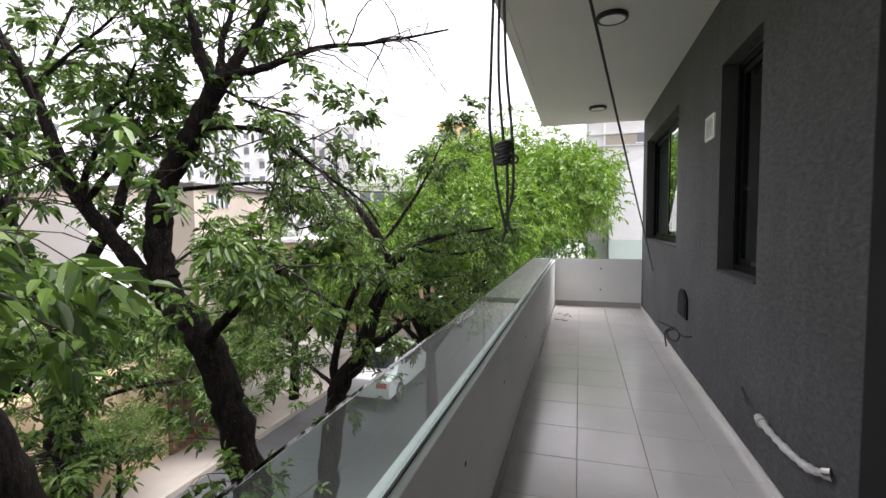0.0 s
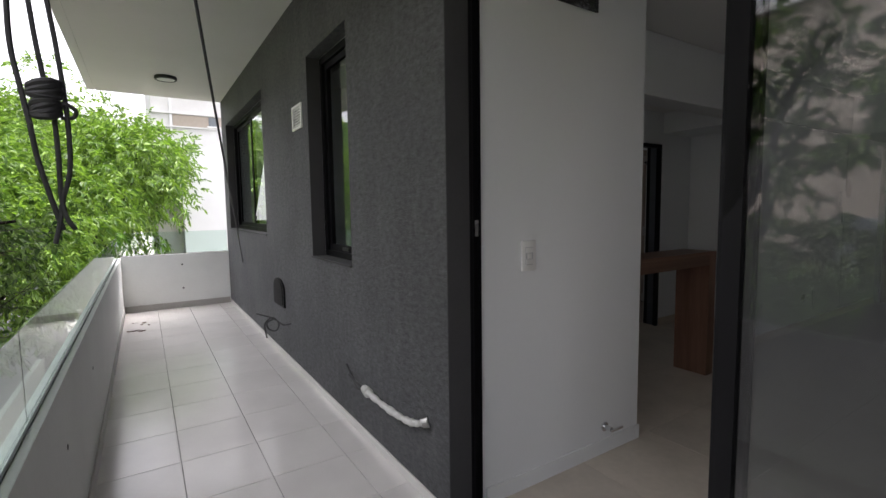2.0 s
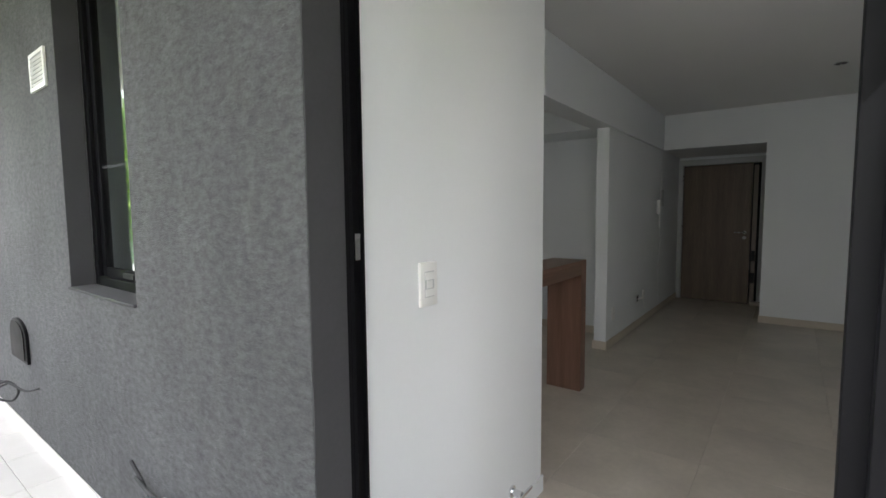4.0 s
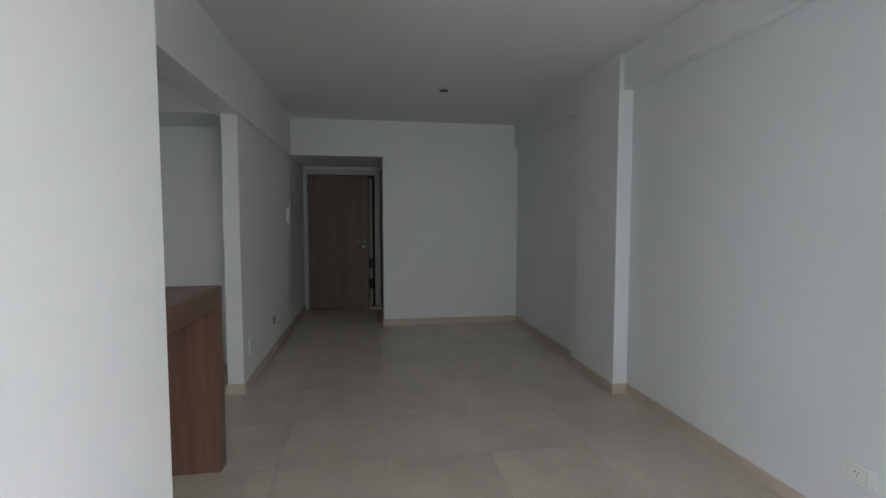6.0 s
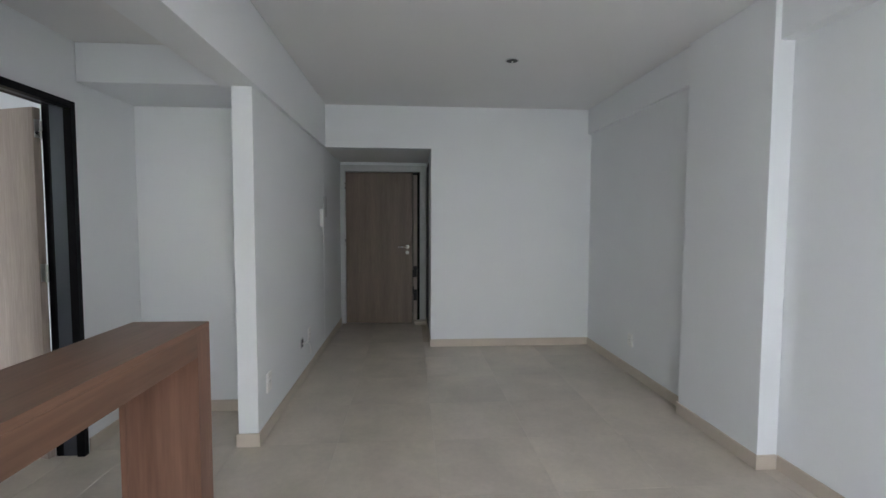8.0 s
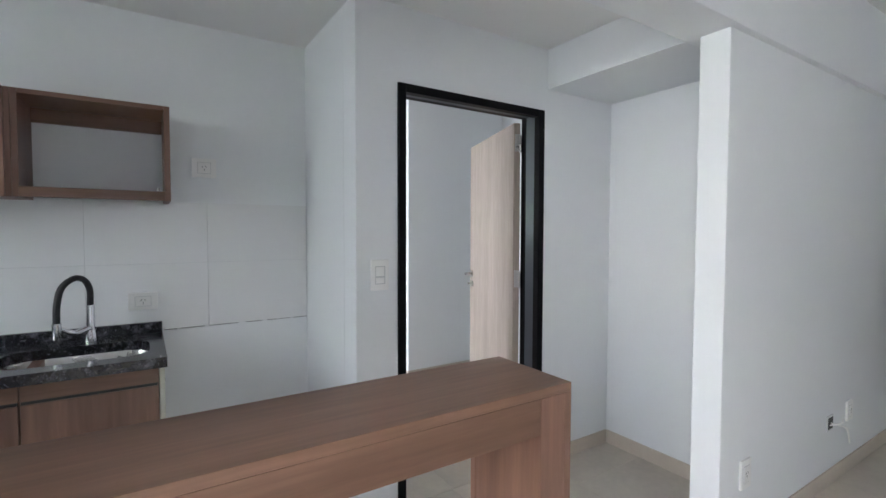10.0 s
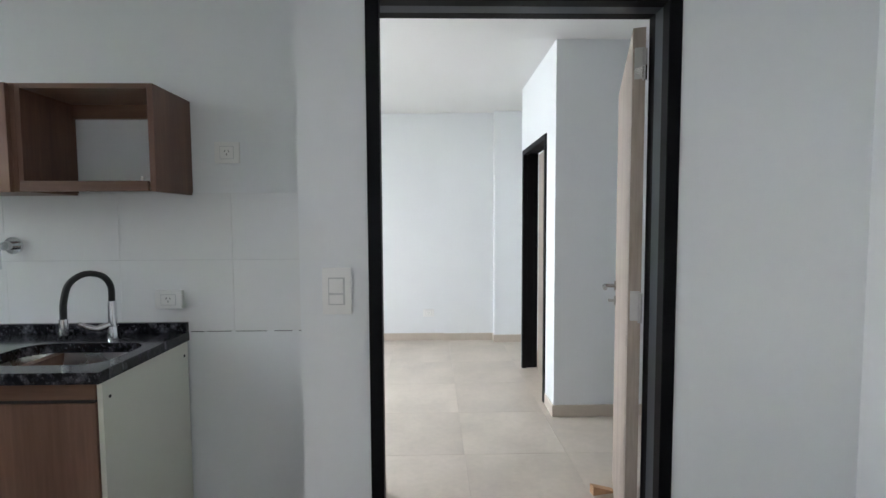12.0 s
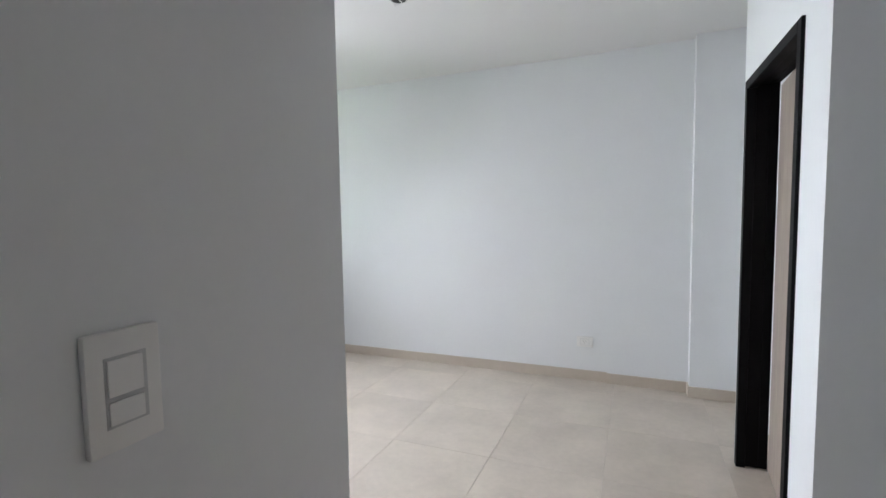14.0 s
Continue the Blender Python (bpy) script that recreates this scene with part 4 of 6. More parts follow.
part("upstand", nbox(0.21, Y_KB - 0.03, CT + 0.0005, 1.975, Y_KB - 0.009, CT + 0.045, bevel=0.002), M["granite"], wt)
sk = thing("sink", "brushed steel sink basin set under the granite worktop", "sink")
bm = bmesh.new()
rings = []
for hw, hd, z in ((SW + 0.008, SD + 0.008, CT - 0.041), (SW + 0.004, SD + 0.004, CT - 0.06), (SW - 0.015, SD - 0.015, CT - 0.17), (SW - 0.05, SD - 0.05, CT - 0.19)):
    rings.append([bm.verts.new((*p, z)) for p in rounded(SX, SY, hw, hd, min(SR, hd * 0.6))])
for a, b in zip(rings, rings[1:]):
    for k in range(len(a)):
        bm.faces.new((a[k], a[(k + 1) % len(a)], b[(k + 1) % len(b)], b[k]))
bm.faces.new(rings[-1])
part("basin", bm, M["steel"], sk, smooth=True)
part("drain", cyl(bmesh.new(), (SX, SY, CT - 0.19), (SX, SY, CT - 0.184), 0.045, seg=24), M["chrome"], sk, smooth=True)

TX, TY = 1.705, 2.085
tap = thing("kitchen_tap", "chrome kitchen tap with a black flexible gooseneck", "tap")
part("tap_base", cyl(bmesh.new(), (TX, TY, CT + 0.0005), (TX, TY, CT + 0.05), 0.024, 0.02, 20), M["chrome"], tap, smooth=True)
part("tap_body", cyl(bmesh.new(), (TX, TY, CT + 0.05), (TX, TY, CT + 0.16), 0.017, 0.016, 20), M["chrome"], tap, smooth=True)
part("lever", tube(bmesh.new(), smooth_line([(TX, TY, CT + 0.06), (TX - 0.05, TY - 0.03, CT + 0.045), (TX - 0.10, TY - 0.06, CT + 0.075)], 5), [0.016] * 5 + [0.012] * 3 + [0.009] * 3, 10), M["chrome"], tap, smooth=True)
pts = smooth_line([(TX, TY, CT + 0.16), (TX, TY - 0.004, CT + 0.225), (TX - 0.015, TY - 0.03, CT + 0.27), (TX - 0.045, TY - 0.085, CT + 0.285), (TX - 0.083, TY - 0.12, CT + 0.25), (TX - 0.097, TY - 0.135, CT + 0.18), (TX - 0.099, TY - 0.138, CT + 0.11)], 7)
part("gooseneck", tube(bmesh.new(), pts, [0.0125] * len(pts), 12), M["dark"], tap, "matt black flexible hose", True)
part("spout", cyl(bmesh.new(), (TX - 0.099, TY - 0.138, CT + 0.045), (TX - 0.099, TY - 0.138, CT + 0.11), 0.014, 0.016, 18), M["chrome"], tap, smooth=True)
vl = thing("wall_valve", "chrome wall valve above the kitchen worktop", "valve")
part("rosette", cyl(bmesh.new(), (1.225, Y_KB - 0.02, 1.267), (1.225, Y_KB - 0.009, 1.267), 0.038, seg=28), M["chrome"], vl, smooth=True)
part("spindle", cyl(bmesh.new(), (1.225, Y_KB - 0.06, 1.267), (1.225, Y_KB - 0.02, 1.267), 0.02, seg=20), M["chrome"], vl, smooth=True)
part("lever", nbox(1.19, Y_KB - 0.072, 1.165, 1.21, Y_KB - 0.058, 1.26, bevel=0.004), M["chrome"], vl, smooth=True)

# wall cabinets
UZ0, UZ1, UY = 1.486, 1.897, 1.914
oc = thing("wall_cabinet", "open brown laminate wall cabinet without a back", "cabinet", "kitchen wall cabinets")
part("side_panel", nbox(1.990, UY, UZ0, 2.012, Y_KB - 0.001, UZ1, bevel=0.001), M["wood_z"], oc)
part("side_panel", nbox(1.492, UY, UZ0, 1.512, Y_KB - 0.001, UZ1, bevel=0.001), M["wood_z"], oc)
part("top_panel", nbox(1.5125, UY, UZ1 - 0.018, 1.9895, Y_KB - 0.001, UZ1, bevel=0.001), M["wood_x"], oc)
part("bottom_panel", nbox(1.5125, UY + 0.0, UZ0 + 0.018, 1.9895, Y_KB - 0.001, UZ0 + 0.036, bevel=0.001), M["wood_x"], oc)
part("front_lip", nbox(1.5125, UY - 0.018, UZ0 + 0.0, 1.9895, UY - 0.0005, UZ0 + 0.04, bevel=0.0015), M["wood_x"], oc)
part("hanging_rail", nbox(1.5125, Y_KB - 0.02, UZ1 - 0.078, 1.9895, Y_KB - 0.002, UZ1 - 0.0185), M["wood_x"], oc)
part("hinge_pin", cyl(bmesh.new(), (1.965, UY - 0.01, UZ0 + 0.04), (1.965, UY - 0.01, UZ0 + 0.055), 0.006), M["steel"], oc)
cc = thing("wall_cabinet", "closed brown laminate wall cabinet beside the open one", "cabinet", "kitchen wall cabinets")
part("carcass", nbox(0.80, UY, UZ0, 1.491, Y_KB - 0.001, UZ1), M["wood_z"], cc)
for a, b in ((0.802, 1.134), (1.137, 1.474)):
    part("cabinet_door", nbox(a, UY - 0.019, UZ0 - 0.002, b, UY - 0.001, UZ1 - 0.002, bevel=0.0015), M["wood_z"], cc)


# ---- hinged doors ----
def lever(parent, m, flip=1):
    """Lever handle standing out along local -y at the origin of m."""
    bm = cyl(bmesh.new(), (0, -0.008, 0), (0, 0, 0), 0.026, seg=24)
    bmesh.ops.transform(bm, matrix=m, verts=bm.verts)
    h = part("handle_rose", bm, M["steel"], parent, "satin steel rose", True)
    bm = tube(bmesh.new(), smooth_line([(0, -0.006, 0), (0, -0.045, 0), (0.012 * flip, -0.055, 0), (0.05 * flip, -0.056, 0), (0.115 * flip, -0.054, 0)], 5), [0.0095] * 21, 10)
    bmesh.ops.transform(bm, matrix=m, verts=bm.verts)
    part("handle_lever", bm, M["steel"], h, "satin steel lever", True)
    bm = cyl(bmesh.new(), (0, -0.008, -0.075), (0, 0, -0.075), 0.024, seg=24)
    box(bm, -0.003, -0.035, -0.082, 0.003, -0.008, -0.068)
    bmesh.ops.transform(bm, matrix=m, verts=bm.verts)
    part("key_rose", bm, M["steel"], h, "key in its rose", True)


d2 = thing("door_2", "pale oak veneer door standing open in a black steel frame", "door", kind="structure")
FX0, FX1, FZ = 2.89, 3.81, 2.035


def portal(parent, x0, x1, z1, y0, y1, w, mat_f, mat_r, swap=False):
    """Steel frame lining an opening: face trims, lining and stop."""
    def b(*a, **k):
        if swap:
            a = (a[1], a[0], a[2], a[4], a[3], a[5])
        return nbox(*a, **k)
    for a in ((x0 + 0.0005, x0 + w), (x1 - w, x1 - 0.0005)):
        part("frame_post", b(a[0], y0 - 0.012, 0.0, a[1], y0 + 0.03, z1 - 0.0005, bevel=0.003), mat_f, parent)
    part("frame_head", b(x0 + w, y0 - 0.012, z1 - w, x1 - w, y0 + 0.03, z1 - 0.0005, bevel=0.003), mat_f, parent)
    for a in ((x0 + 0.001, x0 + w * 0.55), (x1 - w * 0.55, x1 - 0.001)):
        part("frame_lining", b(a[0], y0 + 0.031, 0.0, a[1], y1 - 0.03, z1 - 0.001), mat_r, parent)
        part("frame_post", b(a[0], y1 - 0.0295, 0.0, a[1], y1 + 0.012, z1 - 0.001, bevel=0.003), mat_f, parent)
    part("frame_lining", b(x0 + w * 0.55, y0 + 0.031, z1 - w * 0.55, x1 - w * 0.55, y1 - 0.03, z1 - 0.001), mat_r, parent)
    part("frame_head", b(x0 + w * 0.55, y1 - 0.0295, z1 - w * 0.55, x1 - w * 0.55, y1 + 0.012, z1 - 0.001, bevel=0.003), mat_f, parent)


portal(d2, FX0, FX1, FZ, Y_DW, 1.60, 0.04, M["black"], M["frame_grey"])
m2 = pose(3.778, 1.61, 0.006, 0, 0, 71)
leaf2 = part("leaf", nbox(0.0, 0.0, 0.0, 0.85, 0.04, 1.985, bevel=0.002, m=m2), M["door_in"], d2, "pale oak veneer door leaf")
lever(leaf2, m2 @ pose(0.80, 0.04, 1.03, 0, 0, 180), 1)
lever(leaf2, m2 @ pose(0.80, 0.0, 1.03), -1)
part("lock_plate", nbox(0.8502, 0.008, 0.93, 0.8525, 0.032, 1.12, m=m2), M["steel"], leaf2, "steel lock face plate")
for zz in (0.25, 1.02, 1.82):
    h = part("hinge", nbox(-0.004, 0.004, zz, 0.0, 0.034, zz + 0.10, bevel=0.001, m=m2), M["steel"], leaf2)
    part("hinge_knuckle", cyl(bmesh.new(), (3.774, 1.606, zz), (3.774, 1.606, zz + 0.1), 0.007, seg=12), M["steel"], leaf2, smooth=True)

d3 = thing("door_3", "brown oak veneer entrance door standing ajar in a pale grey steel frame", "door", kind="structure")
for nm, a in (("frame_post", (0.42, 0.52, 0.0, 2.12)), ("frame_post", (-0.655, -0.572, 0.0, 2.12)), ("frame_head", (-0.572, 0.42, 2.035, 2.12))):
    part(nm, nbox(X_ENT - 0.03, a[0], a[2], X_ENT + 0.10, a[1], a[3], bevel=0.004), M["grey_frame"], d3)
# black strips put the shade of the rebate gaps into colour
part("rebate_shade", nbox(X_ENT + 0.06, 0.405, 0.0, X_ENT + 0.10, 0.42, 2.035), M["black"], d3, "black strip standing in for shade in the frame rebate")
part("rebate_shade", nbox(X_ENT + 0.06, -0.572, 0.0, X_ENT + 0.10, -0.538, 2.035), M["black"], d3, "black strip standing in for shade in the frame rebate")
part("strike_strip", nbox(X_ENT + 0.02, -0.537, 0.0, X_ENT + 0.06, -0.485, 2.0, bevel=0.002), M["door_in"], d3, "pale veneer strike strip")
for zz in (0.30, 0.62):
    part("strike_plate", nbox(X_ENT + 0.008, -0.534, zz, X_ENT + 0.0195, -0.488, zz + 0.15, bevel=0.002), M["dark"], d3, "black strike plate")
m3 = pose(X_ENT - 0.005, 0.412, 0.008, 0, 0, 180 + 84)
leaf3 = part("leaf", nbox(0.0, 0.0, 0.0, 0.885, 0.042, 2.015, bevel=0.002, m=m3), M["door_ent"], d3, "brown oak veneer door leaf")
lever(leaf3, m3 @ pose(0.82, 0.0, 1.03), -1)
part("edge_strip", nbox(0.8855, 0.004, 0.0, 0.888, 0.038, 2.01, m=m3), M["door_in"], leaf3, "pale edge banding")
for zz in (0.62, 0.40):
    part("lock_bolt", nbox(0.888, 0.008, zz, 0.905, 0.034, zz + 0.10, bevel=0.003, m=m3), M["dark"], leaf3)
for zz in (0.3, 1.05, 1.8):
    part("hinge_knuckle", cyl(bmesh.new(), (X_ENT - 0.035, 0.417, zz), (X_ENT - 0.035, 0.417, zz + 0.09), 0.008, seg=12), M["steel"], leaf3, smooth=True)
structure("threshold_entry", nbox(X_ENT - 0.16, -0.658, 0.0, X_ENT - 0.035, -0.50, 0.045, bevel=0.002), M["base_in"], "pale skirting return at the entrance door", "trim")
# dark sheet on the white recess side stands in for the shade there
structure("recess_shade_strip", nbox(6.62, -0.666, 0.05, X_ENT - 0.034, -0.660, 2.08), M["reveal"], "dark sheet standing in for shade on the side of the entrance recess", "trim")

d4 = thing("door_4", "pale oak veneer bathroom door in a black steel frame, slightly open", "door", kind="structure")
portal(d4, 3.47, 4.34, 2.0, 3.915, 4.035, 0.045, M["black"], M["black"], swap=True)
m4 = pose(3.99, 3.51, 0.006, 0, 0, 86)
leaf4 = part("leaf", nbox(0.0, -0.04, 0.0, 0.78, 0.0, 1.95, bevel=0.002, m=m4), M["door_in"], d4, "pale oak veneer door leaf")
part("lock_plate", nbox(0.7802, -0.032, 0.95, 0.7825, -0.008, 1.12, m=m4), M["steel"], leaf4, "steel lock face plate")

dw = bmesh.new()
vs = [dw.verts.new(p) for p in ((0, 0, 0), (0.12, 0, 0), (0.12, 0.035, 0), (0, 0.035, 0), (0, 0, 0.045), (0, 0.035, 0.045), (0.12, 0, 0.006), (0.12, 0.035, 0.006))]
for f in ((0, 1, 2, 3), (0, 4, 6, 1), (3, 2, 7, 5), (0, 3, 5, 4), (1, 6, 7, 2), (4, 5, 7, 6)):
    dw.faces.new([vs[i] for i in f])
bmesh.ops.transform(dw, matrix=pose(3.87, 2.29, 0.0005, 0, 0, 10), verts=dw.verts)
solo("door_wedge", dw, M["raw"], "small raw timber wedge on the floor by the open door", "door wedge")


# ---- street ----
structure("ground", nbox(-900, -900, Z_ST - 0.5, 900, 900, Z_ST - 0.16), M["ground"], "ground reaching the horizon", "ground")
structure("road", nbox(-8.6, -120, Z_ST - 0.159, -4.6, 160, Z_ST - 0.13), M["asphalt"], "dark grey asphalt street", "road")
structure("pavement_near", nbox(-4.45, -120, Z_ST - 0.159, 0.0, 160, Z_ST), M["paving"], "concrete pavement below the balcony", "pavement")
structure("kerb_near", nbox(-4.6, -120, Z_ST - 0.159, -4.452, 160, Z_ST + 0.004, bevel=0.015), M["conc2"], "concrete kerb of the near pavement", "kerb")
structure("pavement_far", nbox(-9.9, -120, Z_ST - 0.159, -8.752, 160, Z_ST), M["paving"], "concrete pavement across the street", "pavement")
structure("kerb_far", nbox(-8.75, -120, Z_ST - 0.159, -8.602, 160, Z_ST + 0.004, bevel=0.015), M["paving"], "concrete kerb across the street", "kerb")


# ---- buildings ----
def far_block(name, label, x0, y0, x1, y1, top, mat_key, cols, rows, faces=("east", "south"), first=0.0, balcony=False, win=(1.0, 1.15)):
    """A rendered block with windows built into the sides that face the balcony."""
    t = thing(name, label, "building")
    wall = part("wall", nbox(x0, y0, Z_ST - 0.16, x1, y1, top), M[mat_key], t)
    part("roof_edge", nbox(x0 - 0.15, y0 - 0.15, top, x1 + 0.15, y1 + 0.15, top + 0.35, bevel=0.03), M[mat_key], t)
    sh = (top - first - 0.6) / rows
    for side in faces:
        a0, a1 = (y0, y1) if side == "east" else (x0, x1)
        step = (a1 - a0) / cols
        for r in range(rows):
            for c in range(cols):
                u, z = a0 + (c + 0.5) * step, first + r * sh + 0.9
                w, h = win[0] / 2, win[1]
                if side == "east":
                    p = nbox(x1 - 0.02, u - w, z, x1 + 0.02, u + w, z + h)
                    s = nbox(x1, u - w - 0.1, z - 0.12, x1 + 0.16, u + w + 0.1, z - 0.02)
                    g = (x1, u - w - 0.3, z - 0.9, x1 + 0.9, u + w + 0.3, z - 0.7)
                else:
                    p = nbox(u - w, y0 - 0.02, z, u + w, y0 + 0.02, z + h)
                    s = nbox(u - w - 0.1, y0 - 0.16, z - 0.12, u + w + 0.1, y0, z - 0.02)
                    g = (u - w - 0.3, y0 - 0.9, z - 0.9, u + w + 0.3, y0, z - 0.7)
                wd = part("window", p, M["win_far"], t)
                part("sill", s, M[mat_key], wd)
                if balcony and (c + r) % 2 == 0:
                    bal = part("balcony", nbox(*g, bevel=0.02), M["conc"], t)
                    part("railing", nbox(g[0], g[1], g[5], g[3] if side == "south" else g[3], g[4] if side == "east" else g[1] + 0.06, g[5] + 0.8), M["conc2"], bal)
    return t


far_block("apartment_block", "white apartment tower with stacked balconies in the distance", -62, 64, -50, 74, 17.5, "conc", 4, 7, balcony=True)
far_block("apartment_block", "slim white apartment tower with small dark windows", -50, 66, -44.5, 76, 20.0, "conc", 2, 8)
far_block("apartment_block", "grey-white apartment tower with wide windows", -44, 68, -36, 78, 17.0, "conc2", 3, 7, balcony=True)
far_block("apartment_block", "pale apartment tower partly hidden by trees", -82, 60, -68, 72, 16.5, "conc", 5, 7, balcony=True)
far_block("apartment_block", "pale low apartment building behind trees", -70, 30, -56, 44, 9.0, "conc2", 4, 4)
far_block("apartment_block", "pale distant apartment tower", -96, 44, -84, 56, 19.0, "conc", 4, 8)
far_block("apartment_block", "long low white building in the distance", -34, 80, -22, 90, 9.5, "conc2", 5, 4)
far_block("apartment_block", "ochre apartment tower rising over the trees", -21.5, 66, -17.0, 76, 16.0, "yellow", 3, 7, balcony=True)
far_block("apartment_block", "pale facade row along the street in the distance", -19, 34, -10, 60, 4.5, "conc2", 7, 2)

# neighbour on the same side of the street
nb = thing("neighbour_house", "white and grey neighbouring building with a stepped top storey", "house")
part("wall", nbox(-0.1, 13.0, Z_ST - 0.16, 7.0, 13.48, 2.86), M["conc"], nb, "white rendered wall")
bm = bmesh.new()
vs = [bm.verts.new((x, y, z)) for y in (13.0, 13.48) for x, z in ((-0.1, 2.862), (7.0, 2.862), (7.0, 4.1), (0.9, 3.33))]
for f in ((0, 1, 2, 3), (7, 6, 5, 4), (0, 3, 7, 4), (3, 2, 6, 7), (2, 1, 5, 6)):
    bm.faces.new([vs[i] for i in f])
part("wall", bm, M["conc"], nb, "white sloping stair wall")
part("wall", nbox(-0.70, 13.5, Z_ST - 0.16, 7.0, 22, 6.2), M["conc2"], nb, "grey weathered rendered wall")
for z in (2.82, 3.12, 3.71, 4.08, 4.7):
    part("ledge", nbox(-0.74, 13.44, z, 7.0, 13.5, z + 0.045, bevel=0.008), M["conc2"], nb)
for z0, z1 in ((2.87, 3.11), (3.76, 4.07)):
    part("panel", nbox(-0.2, 13.47, z0, 3.0, 13.499, z1, bevel=0.004), M["beige"], nb, "beige weathered wall panel")
part("pilaster", nbox(-0.27, 13.46, 2.9, -0.22, 13.499, 6.2), M["conc"], nb)
w = part("window", nbox(0.70, 13.45, 3.80, 0.95, 13.469, 4.06), M["win_far"], nb)
part("sill", nbox(0.66, 13.42, 3.765, 1.0, 13.45, 3.80), M["conc"], w)
w = part("window", nbox(-0.6, 13.46, 2.0, -0.16, 13.499, 2.62), M["win_far"], nb, "dark louvred window")
for k in range(6):
    part("louvre", nbox(-0.6, 13.44, 2.03 + k * 0.1, -0.16, 13.46, 2.07 + k * 0.1), M["shed"], w)
b = part("balcony", nbox(-1.0, 13.6, 1.0, -0.702, 16.5, 1.18), M["conc2"], nb)
for k in range(9):
    part("railing_bar", cyl(bmesh.new(), (-0.97, 13.7 + k * 0.34, 1.18), (-0.97, 13.7 + k * 0.34, 2.1), 0.015, seg=6), M["black"], b)

# across the street
fw_ = thing("garden_wall", "tan rendered garden wall with a rust brown gate across the street", "wall")
part("wall", nbox(-10.2, 2.0, Z_ST - 0.16, -9.9, 8.6, -1.7, bevel=0.02), M["tan"], fw_)
part("coping", nbox(-10.25, 2.0, -1.7, -9.85, 8.6, -1.6, bevel=0.02), M["tan"], fw_)
g = part("gate", nbox(-9.9, 6.2, Z_ST, -9.84, 7.3, -1.85, bevel=0.01), M["gate"], fw_, "rust brown slatted gate")
for k in range(6):
    part("gate_slat", nbox(-9.84, 6.25 + k * 0.17, Z_ST + 0.08, -9.815, 6.33 + k * 0.17, -1.9), M["roof"], g)
for k in range(3):
    part("gate_rail", nbox(-9.84, 6.22, Z_ST + 0.2 + k * 0.75, -9.80, 7.28, Z_ST + 0.28 + k * 0.75), M["gate"], g)
sh = thing("metal_gate", "pale corrugated metal gate beside the tan wall", "gate")
bm = bmesh.new()
for k in range(22):
    box(bm, -9.95 + (0.03 if k % 2 else 0), -1.0 + k * 0.136, Z_ST, -9.9 + (0.03 if k % 2 else 0), -0.864 + k * 0.136, -1.5)
part("corrugated_sheet", bm, M["shed"], sh)
part("top_rail", nbox(-9.98, -1.0, -1.5, -9.85, 1.99, -1.4), M["shed"], sh)

hs = thing("house", "weathered beige house with a dark flat roof edge across the street", "house")
part("wall", nbox(-19.0, 9.0, Z_ST - 0.16, -11.7, 12.4, 2.45), M["beige"], hs)
part("roof", nbox(-19.2, 8.9, 2.45, -11.6, 12.5, 2.58, bevel=0.02), M["roof"], hs, "dark flat roof edge")
part("wall", nbox(-18.9, 7.2, Z_ST - 0.16, -13.4, 9.0, 2.0), M["conc"], hs, "bluish white side wing")
v = part("vent_window", nbox(-11.72, 9.5, 1.9, -11.68, 10.4, 2.25), M["win_far"], hs)
for k in range(5):
    part("grille_bar", nbox(-11.68, 9.55 + k * 0.19, 1.9, -11.65, 9.6 + k * 0.19, 2.25), M["conc2"], v)
h2 = thing("house", "low house with faded brick-red walls across the street", "house")
part("wall", nbox(-17.0, 19.2, Z_ST - 0.16, -10.0, 27, 0.4), M["pink"], h2)
part("roof", nbox(-17.2, 19.0, 0.4, -9.8, 27.2, 0.6, bevel=0.02), M["conc2"], h2)
for yy in (20.4, 22.6, 24.8):
    w = part("window", nbox(-10.02, yy, -2.4, -9.98, yy + 1.1, -1.1), M["win_far"], h2)
    part("sill", nbox(-10.0, yy - 0.08, -2.5, -9.86, yy + 1.18, -2.4), M["conc2"], w)
h3 = thing("house", "long pale yellow house behind the trees across the street", "house")
part("wall", nbox(-24, -22, Z_ST - 0.16, -13.0, 5.0, 6.4), M["beige"], h3)
part("roof", nbox(-24.2, -22.2, 6.4, -12.8, 5.2, 6.6, bevel=0.02), M["conc2"], h3)
for k in range(7):
    w = part("window", nbox(-13.02, -20 + k * 3.6, -0.6, -12.98, -18.7 + k * 3.6, 1.0), M["win_far"], h3)
    part("sill", nbox(-13.0, -20.1 + k * 3.6, -0.72, -12.86, -18.6 + k * 3.6, -0.6), M["beige"], w)


